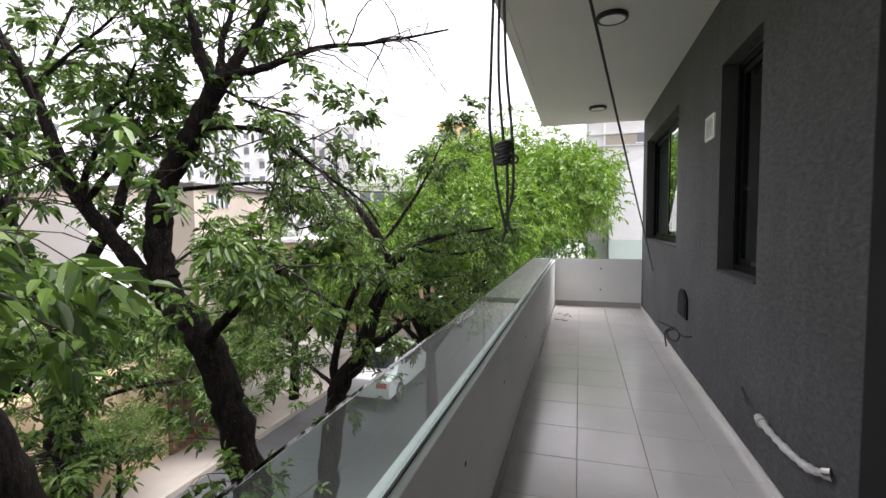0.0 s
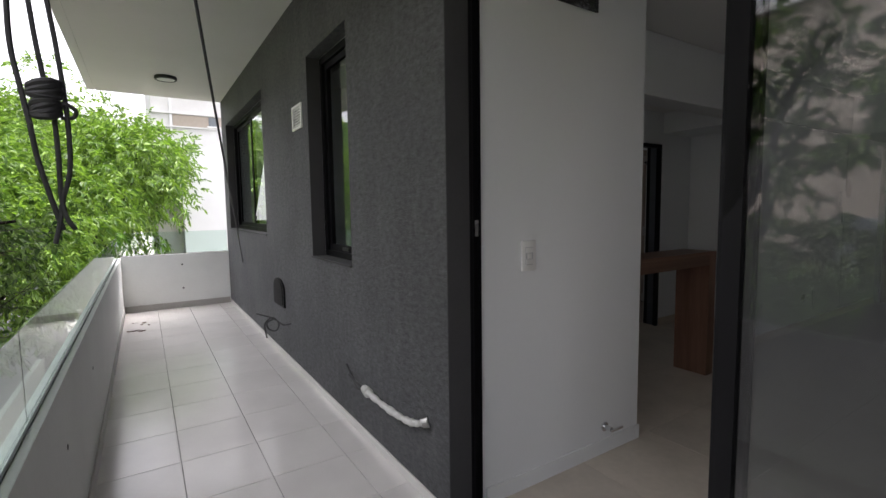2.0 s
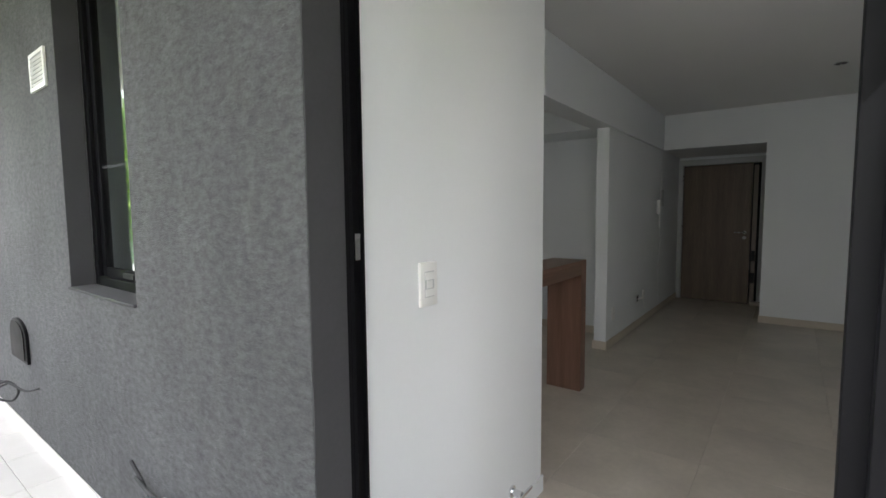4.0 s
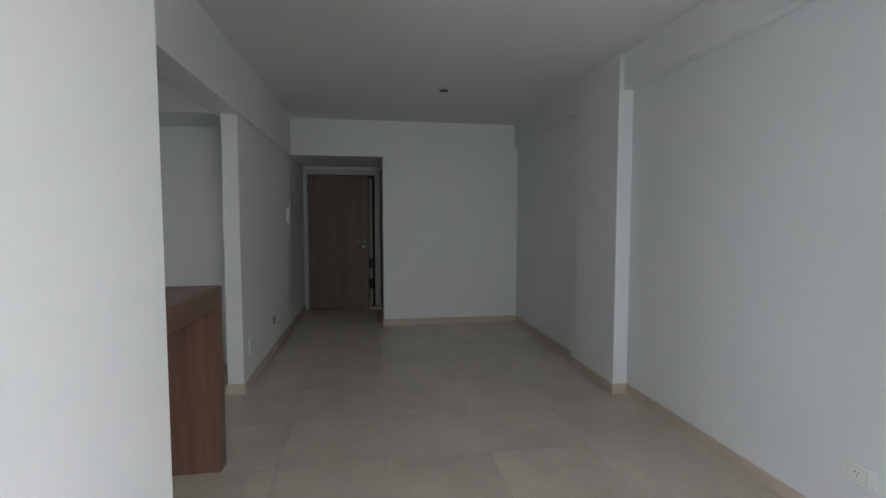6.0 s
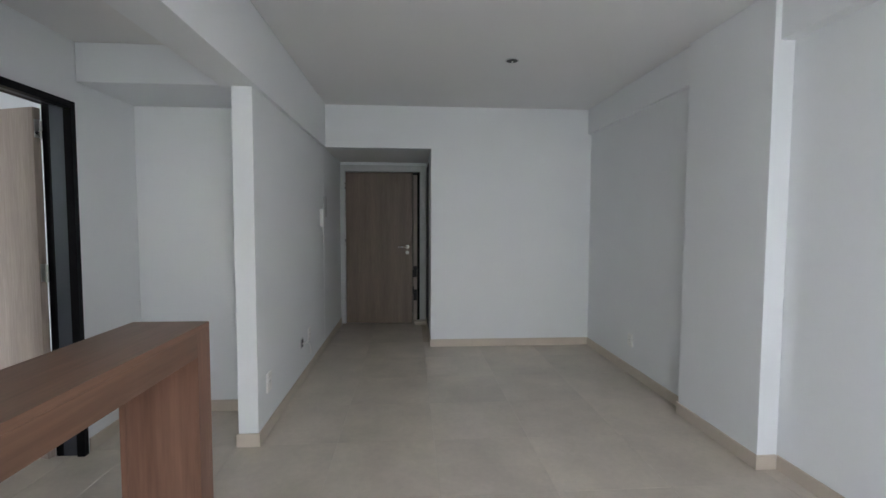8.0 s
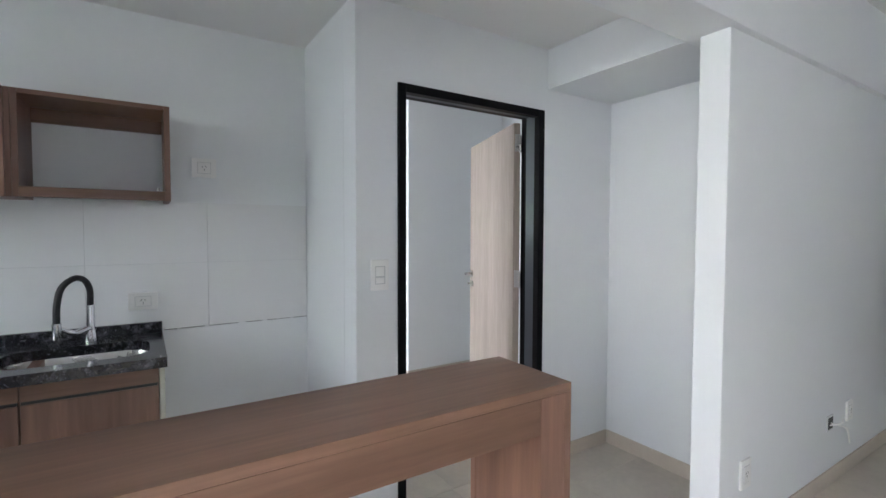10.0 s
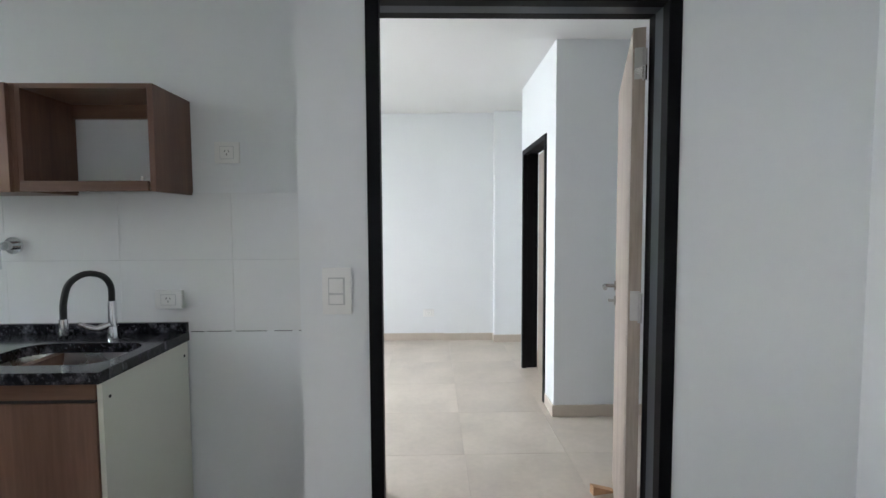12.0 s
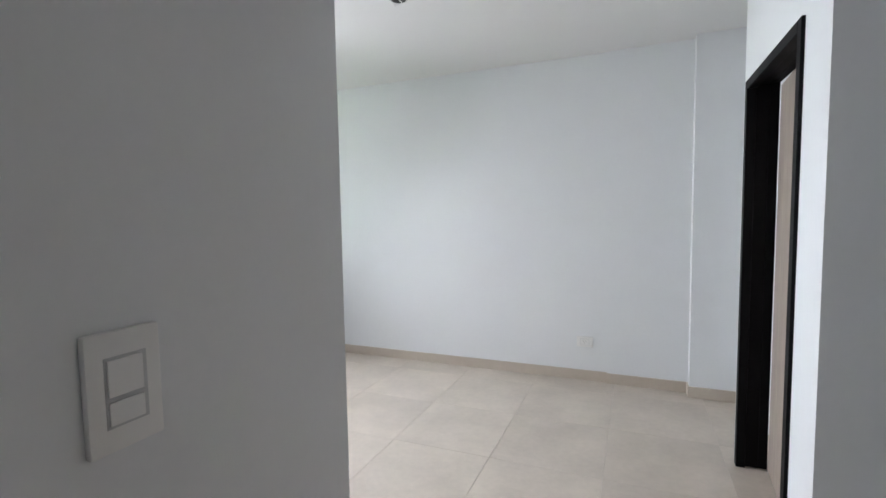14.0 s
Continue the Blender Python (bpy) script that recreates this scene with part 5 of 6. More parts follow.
# ---- parked car ----
def car(x, y, turn):
    t = thing("car", "white parked sedan car at the far kerb", "car")
    m = pose(x, y, Z_ST - 0.13, 0, 0, turn)
    prof = [(-2.15, 0.35), (-2.2, 0.62), (-2.1, 0.86), (-1.55, 0.95), (-0.95, 1.40), (0.35, 1.45), (1.05, 0.98), (1.95, 0.80), (2.2, 0.6), (2.18, 0.32)]
    bm = bmesh.new()
    rows = []
    for w, k in ((-0.86, 0.96), (-0.80, 1.0), (0.80, 1.0), (0.86, 0.96)):
        rows.append([bm.verts.new((px, w * (0.84 if pz > 1.0 else 1.0), 0.32 + (pz - 0.32) * k)) for px, pz in prof])
    for a, b2 in zip(rows, rows[1:]):
        for i in range(len(prof) - 1):
            bm.faces.new((a[i], a[i + 1], b2[i + 1], b2[i]))
        bm.faces.new((a[-1], a[0], b2[0], b2[-1]))
    bm.faces.new(rows[0])
    bm.faces.new(rows[-1][::-1])
    bmesh.ops.transform(bm, matrix=m, verts=bm.verts)
    body = part("body", bm, M["car"], t, smooth=True)
    for s in (-1, 1):
        for q in (((-0.85, 1.02), (-0.75, 1.32), (-0.1, 1.36), (-0.1, 1.02)), ((-0.04, 1.02), (-0.04, 1.36), (0.33, 1.35), (0.85, 1.02))):
            bm = bmesh.new()
            bm.faces.new([bm.verts.new((a, s * (0.872 - (z - 0.95) * 0.33), z)) for a, z in q])
            bmesh.ops.solidify(bm, geom=bm.faces[:], thickness=0.02)
            bmesh.ops.transform(bm, matrix=m, verts=bm.verts)
            part("side_window", bm, M["car_glass"], t)
        part("door_handle", nbox(-0.3, s * 0.86 - 0.012, 0.86, -0.15, s * 0.86 + 0.012, 0.89, m=m), M["chrome"], t)
        part("mirror", nbox(0.62, s * 0.95 - 0.08, 0.98, 0.76, s * 0.95 + 0.08, 1.10, bevel=0.02, m=m), M["car"], t)
        part("headlight", nbox(2.0, s * 0.62 - 0.18, 0.62, 2.17, s * 0.62 + 0.18, 0.74, bevel=0.02, m=m), M["lamp_on"], t)
        part("tail_light", nbox(-2.21, s * 0.62 - 0.16, 0.66, -2.1, s * 0.62 + 0.16, 0.80, bevel=0.02, m=m), M["red"], t)
    for za, zb, xa, xb, lab in ((1.0, 1.38, 1.03, 0.42, "windscreen"), (1.0, 1.36, -1.50, -1.0, "rear_window")):
        bm = bmesh.new()
        up = 0.02
        bm.faces.new([bm.verts.new(p) for p in ((xa, -0.72, za + up), (xa, 0.72, za + up), (xb, 0.62, zb + up), (xb, -0.62, zb + up))])
        bmesh.ops.solidify(bm, geom=bm.faces[:], thickness=0.015)
        bmesh.ops.transform(bm, matrix=m, verts=bm.verts)
        part(lab, bm, M["car_glass"], t)
    for wx in (-1.35, 1.32):
        for s in (-1, 1):
            bm = cyl(bmesh.new(), (wx, s * 0.66, 0.31), (wx, s * 0.875, 0.31), 0.31, seg=28)
            bmesh.ops.transform(bm, matrix=m, verts=bm.verts)
            wheel = part("wheel", bm, M["tyre"], t, smooth=True)
            bm = cyl(bmesh.new(), (wx, s * 0.86, 0.31), (wx, s * 0.885, 0.31), 0.2, seg=20)
            for k in range(5):
                box(bm, -0.02, -0.01, 0.03, 0.02, 0.01, 0.19, m=pose(wx, s * 0.888, 0.31, 0, k * 72, 0))
            bmesh.ops.transform(bm, matrix=m, verts=bm.verts)
            part("rim", bm, M["steel"], wheel)


car(-7.0, 12.3, 90)
car(-7.6, 22.5, 90)


# ---- trees ----
class Leafage:
    """Gathers leaflets of a crown for one mesh: folded lance-shaped blades."""

    def __init__(self, seed):
        self.rng = np.random.default_rng(seed)
        self.blocks = []

    def add(self, base, along, length, width, droop=0.25):
        """base, along: arrays (n, 3)."""
        rng, n = self.rng, len(base)
        along = along / np.linalg.norm(along, axis=1, keepdims=True)
        side = np.cross(along, rng.normal(size=(n, 3)) * 0.6 + np.array((0, 0, 1.0)))
        side /= np.linalg.norm(side, axis=1, keepdims=True) + 1e-9
        up = np.cross(side, along)
        L = (length * rng.uniform(0.65, 1.25, n))[:, None]
        W = (width * rng.uniform(0.7, 1.2, n))[:, None]
        tip = base + along * L - np.array((0, 0, 1.0)) * L * droop
        lift = up * W * 0.35
        low = base + along * L * 0.3 - np.array((0, 0, 1.0)) * L * droop * 0.06
        high = base + along * L * 0.68 - np.array((0, 0, 1.0)) * L * droop * 0.45
        self.blocks.append(np.stack([base, low - side * W * 0.9 + lift, high - side * W * 0.8 + lift, tip, high + side * W * 0.8 + lift, low + side * W * 0.9 + lift], 1))

    def mesh(self, name, material):
        q = np.concatenate(self.blocks).astype(np.float32)
        n = len(q)
        me = bpy.data.meshes.new(name)
        idx = np.arange(n)[:, None] * 6
        faces = np.concatenate([idx + np.array((0, 1, 2, 3)), idx + np.array((0, 3, 4, 5))])
        me.from_pydata(q.reshape(-1, 3), [], faces.tolist())
        me.materials.append(material)
        return me


def sprays(lf, points, dirs, leaflets, length, width, stem=0.22, droop=0.3):
    """Pinnate sprays: leaflets in pairs along a stem from each point."""
    rng = lf.rng
    n = len(points)
    dirs = dirs / (np.linalg.norm(dirs, axis=1, keepdims=True) + 1e-9)
    side = np.cross(dirs, rng.normal(size=(n, 3)) * 0.5 + np.array((0, 0, 1.0)))
    side /= np.linalg.norm(side, axis=1, keepdims=True) + 1e-9
    for k in range(leaflets):
        f = (k // 2 + 1) / (leaflets / 2 + 0.5)
        s = 0.0 if k == leaflets - 1 else (1.0 if k % 2 else -1.0)
        base = points + dirs * stem * f - np.array((0, 0, 1.0)) * stem * f * f * droop
        lf.add(base, dirs * 0.7 + side * s * 0.9 + rng.normal(size=(n, 3)) * 0.22 - np.array((0, 0, 0.25)), length, width, droop)


def limb_tree(name, label, limbs, seed, leaf_mat, leaf=(0.08, 0.019), reach=-1.9):
    """A tree from a few limbs (control points, start and end radius, leafiness); twigs and clumps of leaves grow from the limbs."""
    t = thing(name, label, "tree")
    rnd = random.Random(seed)
    lf = Leafage(seed)
    wood_bm, twig_bm = bmesh.new(), bmesh.new()
    P, Dv = [], []

    def jitter(a):
        return Vector((rnd.uniform(-a, a), rnd.uniform(-a, a), rnd.uniform(-a, a)))

    for pts, r0, r1, leafy in limbs:
        line = smooth_line(pts, 8)
        n = len(line)
        rad = [(r0 + (r1 - r0) * i / (n - 1)) * (1 + 0.05 * math.sin(i * 1.3 + seed) + rnd.uniform(-0.05, 0.05)) for i in range(n)]
        line = [p + Vector((rnd.uniform(-1, 1), rnd.uniform(-1, 1), rnd.uniform(-0.4, 0.4))) * rad[i] * 0.14 for i, p in enumerate(line)]
        tube(wood_bm, line, rad, 14)
        if leafy <= 0:
            continue
        bare = leafy <= 0.15
        for i in range(int(n * 0.25), n):
            for _ in range(1 + (rnd.random() < 0.35)):
                if rnd.random() < (0.5 if bare else 0.35):
                    continue
                d = (line[i] - line[i - 1]).normalized()
                d = (d * rnd.uniform(0.3, 1.1) + Vector((rnd.uniform(-1, 1), rnd.uniform(-1, 1), rnd.uniform(-0.5, 0.8)))).normalized()
                L = rnd.uniform(0.35, 0.95) * (0.75 + 0.4 * i / n) * (1.35 if bare else 1.0)
                tw = [line[i]]
                for k in range(7):
                    d = (d + jitter(0.3 if bare else 0.2) - Vector((0, 0, 0.12 if bare else 0.03))).normalized()
                    tw.append(tw[-1] + d * L / 7)
                if max(p.x for p in tw) > reach:
                    continue
                rr = min(0.008, rad[i] * 0.5)
                tube(twig_bm, tw, [rr * (1 - 0.75 * k / 7) for k in range(8)], 5, caps=False)
                for k in range(3, 8):
                    if rnd.random() < (0.3 if bare else 0.7):
                        d2 = ((tw[k] - tw[k - 1]).normalized() + jitter(0.85)).normalized()
                        s2 = [tw[k]]
                        for _k in range(3):
                            d2 = (d2 + jitter(0.18) - Vector((0, 0, 0.08))).normalized()
                            s2.append(s2[-1] + d2 * rnd.uniform(0.05, 0.09))
                        tube(twig_bm, s2, [0.0034, 0.003, 0.0025, 0.0018], 4, caps=False)
                        for p in s2[1:]:
                            if rnd.random() < leafy:
                                for _j in range(rnd.choice((1, 2, 3))):
                                    P.append(p)
                                    Dv.append(d2 * 0.5 + Vector((rnd.uniform(-1, 1), rnd.uniform(-1, 1), rnd.uniform(-0.7, 0.6))))
    part("trunk", wood_bm, M["bark"], t, "dark furrowed trunk and limbs", True)
    tagged(part("twig_growth", twig_bm, M["twig"], t, "thin grey twigs"), kind="stuff")
    if P:
        sprays(lf, np.array(P, dtype=float).reshape(-1, 3), np.array(Dv, dtype=float).reshape(-1, 3), 7, leaf[0], leaf[1], stem=leaf[0] * 1.5, droop=0.25)
        crown = new("crown", lf.mesh("crown", M[leaf_mat]))
        crown.parent = t
        tagged(crown, "lance-shaped green leaflets", kind="stuff")
    return t


# forked tree in front of the balcony
trunk = ([(-3.5, 1.5, Z_ST - 0.1), (-3.58, 1.5, -2.2), (-3.77, 1.5, -1.11), (-4.01, 1.5, -0.3), (-4.25, 1.5, 0.24), (-4.59, 1.5, 0.62), (-4.75, 1.5, 0.98), (-4.73, 1.5, 1.46), (-4.6, 1.5, 1.83), (-4.32, 1.5, 2.2), (-4.03, 1.5, 2.6)], 0.175, 0.085, 0.0)
fork_up = [
    ([(-4.03, 1.5, 2.55), (-4.25, 1.55, 2.88), (-4.35, 1.6, 3.16), (-4.53, 1.65, 3.49), (-4.8, 1.7, 4.3)], 0.062, 0.025, 0.3),
    ([(-4.03, 1.5, 2.55), (-4.08, 1.6, 2.83), (-4.12, 1.7, 3.12), (-4.09, 1.8, 3.42), (-4.04, 1.9, 4.2)], 0.04, 0.015, 0.3),
    ([(-4.05, 1.5, 2.52), (-3.92, 1.57, 2.77), (-3.81, 1.65, 3.02), (-3.65, 1.73, 3.37), (-3.5, 1.9, 4.2)], 0.066, 0.025, 0.4),
]
fork_side = [
    ([(-3.95, 1.5, 2.66), (-3.59, 1.58, 2.73), (-3.36, 1.67, 2.83), (-3.13, 1.75, 2.91), (-2.79, 1.83, 2.93), (-2.46, 1.92, 2.97), (-2.05, 2.0, 3.03)], 0.036, 0.008, 0.06),
    ([(-4.3, 1.5, 2.23), (-3.81, 1.55, 2.22), (-3.53, 1.6, 2.14), (-3.32, 1.65, 1.97), (-3.07, 1.7, 1.78), (-2.77, 1.75, 1.56), (-2.63, 1.8, 1.34)], 0.026, 0.008, 0.05),
    ([(-4.03, 1.5, 2.58), (-3.73, 1.6, 2.43), (-3.25, 1.7, 2.3)], 0.018, 0.007, 0.3),
    ([(-4.2, 1.45, 0.3), (-3.96, 1.4, 0.51), (-3.73, 1.35, 0.68), (-3.48, 1.3, 0.85), (-3.22, 1.2, 1.02), (-3.0, 0.95, 1.06)], 0.056, 0.014, 0.7),
    ([(-4.55, 1.6, 1.7), (-4.1, 2.2, 1.8), (-3.7, 2.8, 1.75)], 0.022, 0.007, 0.7),
    ([(-3.8, 1.52, -1.2), (-4.4, 1.9, -0.9), (-4.9, 2.4, -0.7)], 0.03, 0.01, 0.75),
    ([(-3.72, 1.5, -1.4), (-3.35, 1.1, -1.1), (-3.1, 0.7, -0.9)], 0.028, 0.009, 0.6),
]
fork_left = [
    ([(-4.72, 1.45, 0.7), (-5.04, 1.36, 1.15), (-5.42, 1.31, 1.55), (-5.57, 1.27, 1.83), (-5.81, 1.23, 2.47), (-5.94, 1.19, 2.78), (-6.09, 1.14, 3.06), (-6.48, 1.1, 3.69)], 0.08, 0.03, 0.3),
    ([(-5.55, 1.29, 1.8), (-5.87, 1.2, 2.03), (-6.14, 1.1, 2.27), (-6.63, 1.0, 2.53)], 0.045, 0.02, 0.45),
    ([(-5.39, 1.3, 1.58), (-5.15, 1.43, 1.95), (-5.05, 1.55, 2.12), (-4.91, 1.68, 2.23), (-4.65, 1.8, 2.28)], 0.032, 0.012, 0.4),
    ([(-5.46, 1.33, 1.56), (-5.49, 1.39, 1.85), (-5.36, 1.43, 2.12), (-5.27, 1.47, 2.44), (-5.15, 1.51, 2.57), (-5.0, 1.55, 2.91)], 0.034, 0.012, 0.4),
    ([(-5.9, 1.2, 2.6), (-5.6, 1.3, 2.9), (-5.2, 1.4, 3.2), (-4.9, 1.5, 3.5)], 0.022, 0.008, 0.4),
]
limb_tree("tree", "dark-barked street tree with a forked trunk and drooping ash leaves", [trunk] + fork_up + fork_side + fork_left, 11, "leaf_near")

# two-stemmed tree further along
stem = ([(-4.4, 3.5, Z_ST - 0.1), (-4.3, 3.6, -2.4), (-4.2, 3.8, -1.0), (-3.9, 3.9, -0.5), (-3.7, 4.0, 0.2), (-3.5, 4.1, 0.8), (-3.8, 4.0, 1.4), (-4.2, 3.9, 1.9)], 0.18, 0.035, 0.15)
lean = [
    ([(-3.9, 3.9, -0.45), (-3.4, 4.0, -0.1), (-3.05, 4.1, 0.22)], 0.075, 0.04, 0.5),
    ([(-4.2, 3.8, -1.0), (-4.25, 3.8, -0.6), (-4.1, 3.9, 0.1), (-3.9, 3.9, 0.55)], 0.065, 0.035, 0.4),
    ([(-3.5, 4.1, 0.75), (-3.1, 4.2, 1.08), (-2.7, 4.3, 1.2), (-2.1, 4.5, 1.3)], 0.045, 0.015, 0.6),
    ([(-3.7, 4.0, 1.25), (-4.2, 3.9, 1.4), (-4.7, 3.7, 1.3)], 0.035, 0.012, 0.4),
    ([(-3.6, 4.1, 1.1), (-3.2, 4.4, 1.8), (-2.9, 4.6, 2.5)], 0.03, 0.01, 0.8),
    ([(-3.3, 4.1, 0.0), (-2.9, 4.6, 0.1), (-2.5, 5.2, 0.35)], 0.03, 0.01, 0.9),
]
lean_low = [
    ([(-3.1, 4.2, 1.0), (-2.7, 5.0, 0.9), (-2.4, 5.8, 1.0)], 0.03, 0.01, 0.9),
    ([(-4.2, 3.8, -0.95), (-4.9, 4.2, -0.8), (-5.6, 4.8, -0.9)], 0.035, 0.01, 0.8),
    ([(-3.9, 3.9, -0.5), (-4.2, 4.8, -0.6), (-4.4, 5.6, -0.7)], 0.035, 0.01, 0.8),
    ([(-4.1, 3.9, 0.1), (-4.9, 4.4, 0.3), (-5.6, 4.9, 0.3)], 0.03, 0.01, 0.9),
    ([(-3.7, 4.0, 0.3), (-3.2, 4.8, 0.5), (-2.8, 5.6, 0.5)], 0.03, 0.01, 0.9),
]
limb_tree("tree", "dark-barked street tree with two leaning stems and thin foliage", [stem] + lean + lean_low, 23, "leaf_near")

# thick tree by the far kerb
stem = ([(-7.2, 2.3, Z_ST - 0.1), (-7.3, 2.3, -2.1), (-7.3, 2.3, -1.0), (-7.3, 2.4, -0.1), (-7.7, 2.3, 0.7), (-8.1, 2.2, 1.6)], 0.26, 0.1, 0.3)
rise = [
    ([(-7.3, 2.4, -0.2), (-7.1, 2.5, 0.8), (-6.7, 2.6, 1.4), (-6.6, 2.7, 1.9), (-6.3, 2.8, 2.6), (-6.2, 3.0, 3.6)], 0.10, 0.03, 0.45),
    ([(-7.7, 2.3, 0.7), (-7.6, 1.9, 1.7), (-7.3, 1.5, 2.8), (-7.0, 1.3, 3.8)], 0.07, 0.02, 0.45),
    ([(-8.0, 2.2, 1.4), (-8.3, 2.6, 2.4), (-8.4, 3.0, 3.6), (-8.2, 3.3, 4.6)], 0.07, 0.02, 0.5),
    ([(-7.2, 2.4, 0.2), (-6.8, 3.2, 0.6), (-6.6, 4.0, 1.1)], 0.05, 0.015, 0.9),
    ([(-7.3, 2.35, -0.6), (-6.8, 1.9, -0.2), (-6.2, 1.6, 0.0), (-5.6, 1.2, -0.1)], 0.05, 0.015, 0.9),
    ([(-7.3, 2.3, -1.0), (-6.9, 2.9, -0.9), (-6.4, 3.5, -0.9)], 0.04, 0.012, 0.9),
    ([(-7.3, 2.3, -1.6), (-6.7, 1.6, -1.2), (-6.0, 1.0, -1.1)], 0.04, 0.012, 0.9),
    ([(-7.4, 2.3, 0.3), (-7.0, 1.6, 0.7), (-6.6, 0.9, 0.9)], 0.04, 0.012, 0.9),
]
limb_tree("tree", "dark-barked tree with a thick trunk near the far kerb", [stem] + rise, 37, "leaf_near", (0.1, 0.024))

# tree south of the balcony door, large drooping leaves
stem = ([(-4.15, 0.05, Z_ST - 0.1), (-4.12, 0.0, -1.6), (-4.05, -0.16, -0.2), (-4.05, -0.5, 0.7), (-4.2, -0.8, 1.5), (-4.3, -0.9, 2.3)], 0.17, 0.07, 0.0)
spread = [
    ([(-4.1, -0.7, 1.0), (-3.75, -0.95, 1.35), (-3.4, -0.98, 1.42), (-3.2, -0.9, 1.25)], 0.03, 0.009, 0.4),
    ([(-4.2, -0.75, 1.4), (-4.6, -0.6, 2.2), (-5.0, -0.4, 2.9), (-5.3, -0.2, 3.5)], 0.05, 0.015, 0.2),
    ([(-4.3, -0.9, 2.2), (-4.2, -1.2, 2.9), (-4.0, -1.4, 3.5)], 0.05, 0.015, 0.6),
    ([(-4.3, -0.9, 2.2), (-4.6, -1.6, 3.0), (-4.8, -2.1, 3.8)], 0.05, 0.015, 0.7),
    ([(-4.15, -0.7, 1.2), (-4.0, -1.6, 1.7), (-3.8, -2.4, 2.2)], 0.045, 0.012, 0.7),
    ([(-4.2, -0.8, 1.6), (-5.0, -0.9, 1.9), (-5.7, -0.8, 2.3)], 0.045, 0.012, 0.5),
    ([(-4.2, -0.7, 1.2), (-4.7, -0.4, 1.6), (-5.3, -0.2, 1.9), (-5.9, 0.0, 2.2)], 0.05, 0.012, 0.8),
    ([(-4.2, -0.75, 1.5), (-4.8, -0.55, 2.4), (-5.6, -0.2, 3.0)], 0.05, 0.015, 0.7),
    ([(-4.1, -0.55, 0.8), (-4.7, -0.45, 1.0), (-5.4, -0.3, 1.1)], 0.045, 0.012, 0.8),
]
limb_tree("tree", "dark-barked street tree with large drooping dark green leaves", [stem] + spread, 44, "leaf_near", (0.105, 0.025), -2.6)


def crown_tree(name, label, seed, leaf_mat, height, radius, squash, clumps, leaf, lumps=15):
    """A full tree: trunk, limbs and an uneven crown of leaf sprays gathered in lumps, built at the origin."""
    t = thing(name, label, "tree")
    rnd = random.Random(seed)
    rng = np.random.default_rng(seed)
    wood_bm = bmesh.new()
    c = Vector((0, 0, height))
    fork = Vector((0.1, 0.05, height * 0.5))
    tube(wood_bm, smooth_line([(0, 0, -0.15), (0.06, 0.02, height * 0.25), fork], 6), [0.2 - 0.006 * i for i in range(13)], 12)
    lf = Leafage(seed)
    P, D = [], []
    for k in range(lumps):
        v = rng.normal(size=3)
        v /= np.linalg.norm(v)
        v[2] = abs(v[2]) * 1.1 - 0.45
        rr = radius * rnd.uniform(0.45, 0.95)
        ctr = np.array(c) + v * np.array((rr, rr, rr * squash))
        mid = (fork + Vector(ctr)) / 2 + Vector((rnd.uniform(-0.3, 0.3), rnd.uniform(-0.3, 0.3), 0.25))
        ln = smooth_line([fork, mid, ctr], 5)
        tube(wood_bm, ln, [0.09 * (1 - 0.85 * i / (len(ln) - 1)) for i in range(len(ln))], 7)
        n = clumps // lumps
        s = rng.normal(size=(n, 3))
        s /= np.linalg.norm(s, axis=1, keepdims=True)
        ext = radius * rnd.uniform(0.28, 0.46)
        pts = ctr + s * (ext * rng.uniform(0.35, 1.05, n) ** 0.6)[:, None] * np.array((1, 1, 0.8))
        P.append(pts)
        D.append(s + rng.normal(size=(n, 3)) * 0.5 - np.array((0, 0, 0.15)))
    sprays(lf, np.concatenate(P), np.concatenate(D), 7, leaf[0], leaf[1], stem=leaf[0] * 1.9)
    part("trunk", wood_bm, M["bark"], t, "dark trunk and limbs", True)
    crown = new("crown", lf.mesh("crown", M[leaf_mat]))
    crown.parent = t
    tagged(crown, "dense green leaves", kind="stuff")
    return t


def put(m, x, y, turn, s, z=None):
    return pose(x, y, Z_ST if z is None else z, 0, 0, turn) @ Matrix.Diagonal((s, s, s, 1))


bright = crown_tree("tree", "full bright yellow-green street tree along the pavement", 51, "leaf_bright", 5.4, 3.0, 0.75, 5200, (0.13, 0.024), 22)
bright.matrix_basis = put(None, -2.95, 11.2, 10, 1.04)
for x, y, a, s in ((-4.2, 8.2, 120, 0.80), (-3.2, 15.5, 200, 1.15), (-4.4, 20.5, 300, 1.14), (-4.4, 27, 60, 1.25)):
    copy_thing(bright, put(None, x, y, a, s))
mid = crown_tree("tree", "mid-green street tree across the street", 67, "leaf_mid", 4.2, 2.7, 0.75, 4200, (0.12, 0.022), 20)
mid.matrix_basis = put(None, -9.2, 10.0, 30, 0.8)
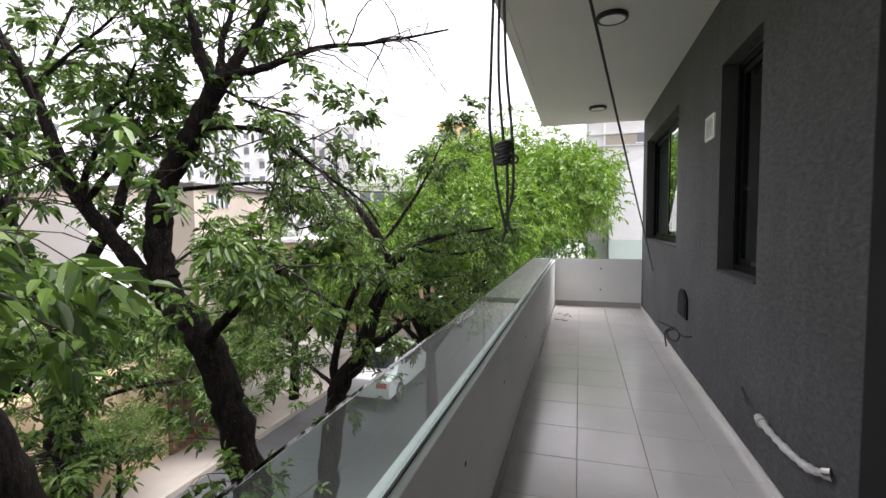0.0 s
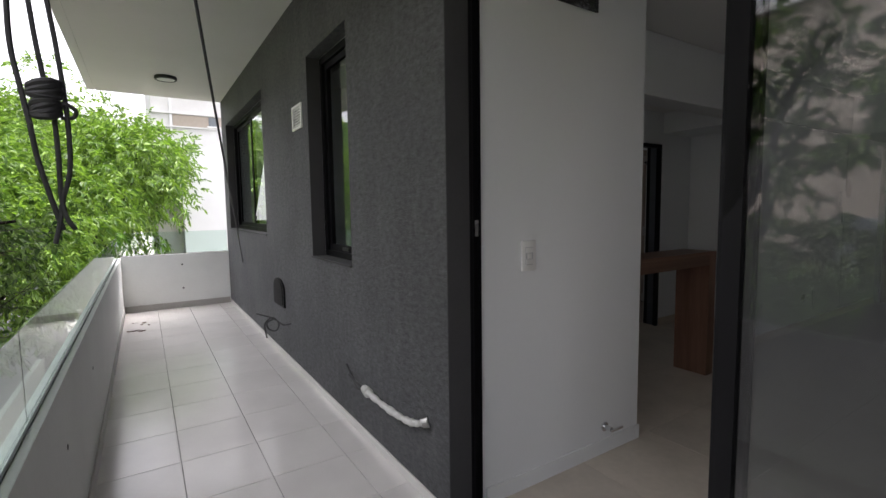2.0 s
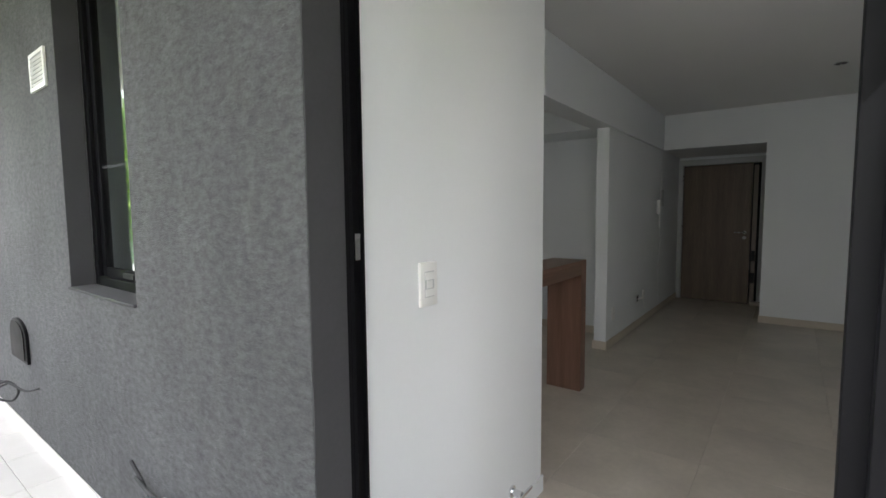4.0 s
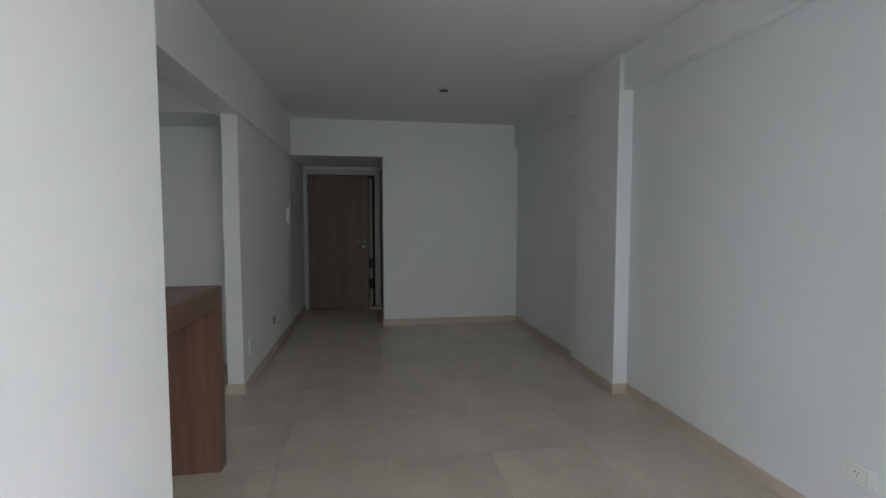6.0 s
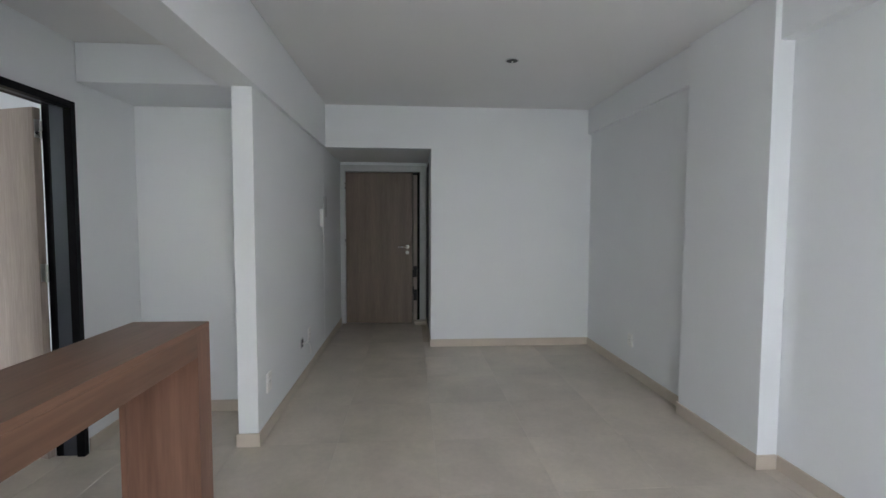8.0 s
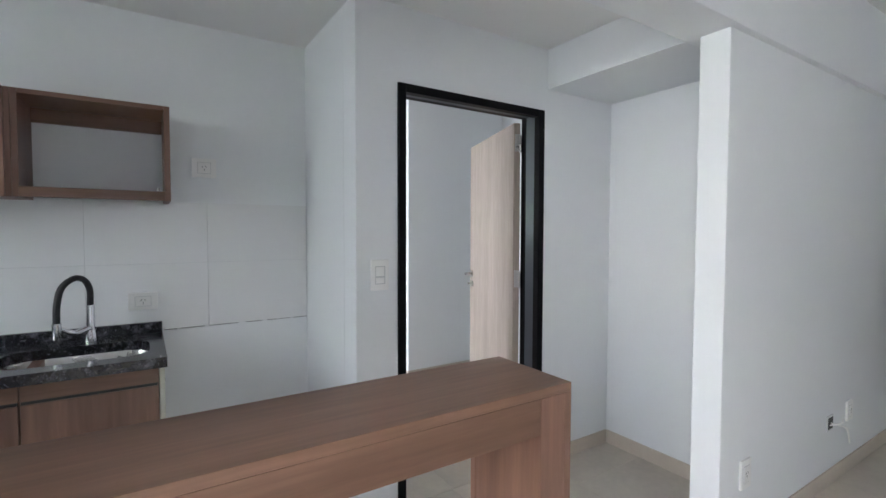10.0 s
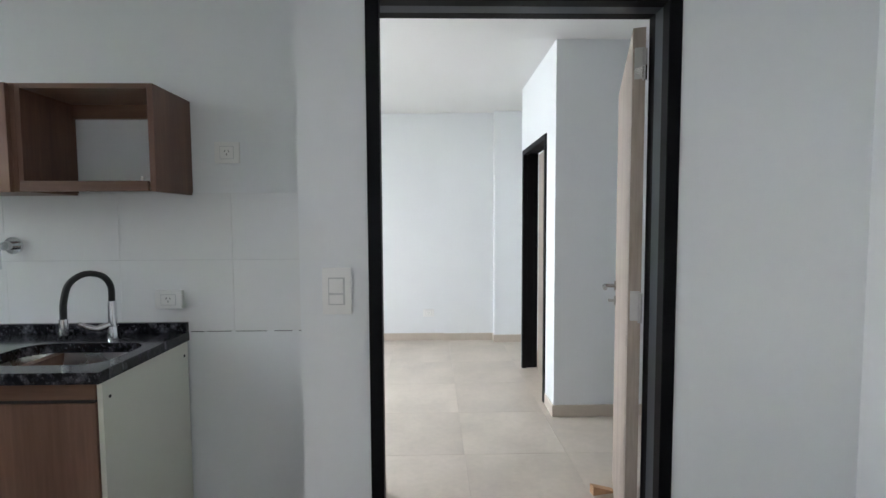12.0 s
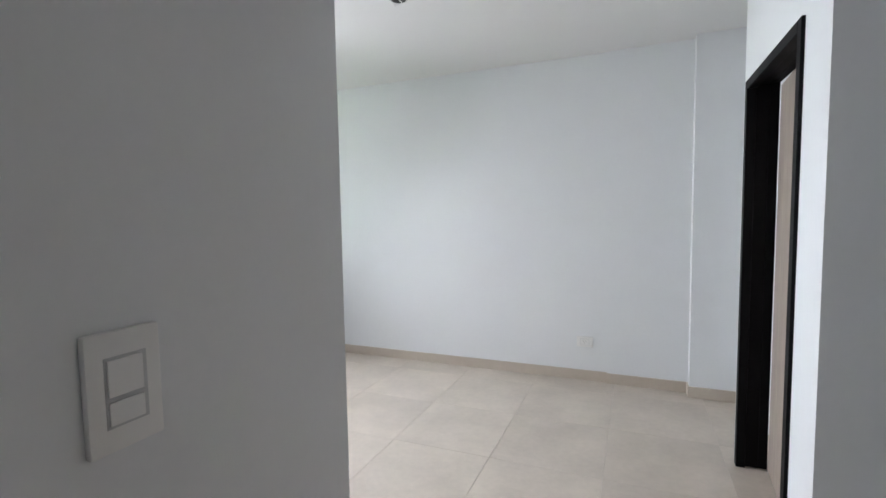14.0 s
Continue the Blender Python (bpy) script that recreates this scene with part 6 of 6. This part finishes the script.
for x, y, a, s in ((-9.3, 14.5, 80, 0.85), (-9.1, 19.5, 160, 0.95), (-10.6, 6.4, 310, 0.78), (-9.4, 26, 20, 1.0), (-11.0, 1.0, 140, 0.95), (-9.5, -3.5, 250, 1.05), (-4.3, -3.6, 200, 1.15), (-4.4, -7.8, 20, 1.25), (-9.6, -9.0, 90, 1.2),
                   (-11.8, 4.2, 15, 0.9), (-11.9, -1.6, 225, 1.0), (-9.4, 4.6, 75, 0.40), (-9.2, 7.4, 145, 0.66), (-9.5, 1.4, 205, 0.45), (-22, 24, 10, 1.2), (-30, 34, 70, 1.5), (-18, 32, 130, 1.3), (-40, 40, 190, 1.6), (-14, 40, 250, 1.4), (-27, 15, 310, 1.2), (-38, 22, 30, 1.5), (-9.5, 34, 100, 1.2), (-55, 34, 10, 1.6), (-5, 36, 45, 1.4)):
    copy_thing(mid, put(None, x, y, a, s))

# overhead wires
for a, b2, lab in (((-14, 12, 2.3), (-3.0, 7.0, 1.4), "thin dark overhead wire between the trees"), ((-12, 10, 0.2), (-2.2, 16, 1.0), "thin dark overhead wire along the street")):
    midp = [(a[i] + b2[i]) / 2 - (0.5 if i == 2 else 0) for i in range(3)]
    pts = smooth_line([a, midp, b2], 10)
    solo("overhead_wire", tube(bmesh.new(), pts, [0.012] * len(pts), 5), M["cable"], lab, "wire")


# ---- pieces: floor and wall tiles ----
def tiles(parent, name, x0, x1, y0, y1, px, py, ox, oy, gap, material, skip=None):
    """Square-cut floor tiles on a grid with phase (ox, oy), cut at the borders; alike pieces share a mesh."""
    cache = {}
    xs = sorted({x0, x1} | {ox + k * px for k in range(-60, 60) if x0 + 0.01 < ox + k * px < x1 - 0.01})
    ys = sorted({y0, y1} | {oy + k * py for k in range(-60, 60) if y0 + 0.01 < oy + k * py < y1 - 0.01})
    for a, b in zip(xs, xs[1:]):
        for c, d in zip(ys, ys[1:]):
            if skip and skip((a + b) / 2, (c + d) / 2):
                continue
            key = (round(b - a, 3), round(d - c, 3))
            if key not in cache:
                bm = bmesh.new()
                hw, hd = (b - a - gap) / 2, (d - c - gap) / 2
                lo = [bm.verts.new((sx * hw, sy * hd, -0.011)) for sx, sy in ((-1, -1), (1, -1), (1, 1), (-1, 1))]
                mi = [bm.verts.new((sx * hw, sy * hd, -0.0012)) for sx, sy in ((-1, -1), (1, -1), (1, 1), (-1, 1))]
                up = [bm.verts.new((sx * (hw - 0.0015), sy * (hd - 0.0015), 0)) for sx, sy in ((-1, -1), (1, -1), (1, 1), (-1, 1))]
                for A, B in ((lo, mi), (mi, up)):
                    for k in range(4):
                        bm.faces.new((A[k], A[(k + 1) % 4], B[(k + 1) % 4], B[k]))
                bm.faces.new(up)
                cache[key] = link_mesh(name, bm, material)
            ob = new(name, cache[key])
            ob.parent = parent
            ob.location = ((a + b) / 2, (c + d) / 2, 0.0)


fb = tagged(new("floor_balcony"), "pale grey square ceramic floor tiles of the balcony", "floor", kind="structure")
tiles(fb, "tile", -1.34, -0.001, -4.08, 5.97, 0.39, 0.432, -0.955, 1.655, 0.003, M["tile_out"])
fl = tagged(new("floor_living"), "beige porcelain floor tiles of living room and kitchen", "floor", kind="structure")
tiles(fl, "tile", 0.2, 7.3, -2.48, 1.527, 0.6, 0.6, 3.25, -1.19, 0.0008, M["tile_in"], lambda x, y: (x > 6.1 and (y < -0.75 or y > 0.6)))
fd = tagged(new("floor_bedroom"), "beige porcelain floor tiles of bedroom and passage", "floor", kind="structure")
tiles(fd, "tile", 0.2, 4.9, 1.529, 5.72, 0.6, 0.6, 3.26, 2.12, 0.0008, M["tile_in"], lambda x, y: x < 2.75 and y < 2.25)

kt = tagged(new("wall_kitchen_tiles"), "large white glazed tiles of the kitchen backsplash", "backsplash", kind="structure")
xs = [0.205, 0.68, 1.18, 1.681, 2.181, 2.685]
zs = [0.872, 1.197, 1.497]
for a, b in zip(xs, xs[1:]):
    for c, d in zip(zs, zs[1:]):
        ob = new("tile", link_mesh("tile", nbox(-(b - a) / 2 + 0.0005, -0.008, -(d - c) / 2 + 0.0005, (b - a) / 2 - 0.0005, -0.0005, (d - c) / 2 - 0.0005, bevel=0.0006), M["wall_tile"]))
        ob.parent = kt
        ob.location = ((a + b) / 2, Y_KB, (c + d) / 2)
random.seed(8)
x = 1.985
while x < 2.66:
    w = random.uniform(0.03, 0.14)
    ob = part("grout_gap", nbox(x, Y_KB - 0.0085, 0.8702 - random.uniform(0, 0.0006), min(x + w, 2.684), Y_KB - 0.0007, 0.8715), M["dark"], kt, "dark crack below the tiles")
    x += w + random.uniform(0.01, 0.05)
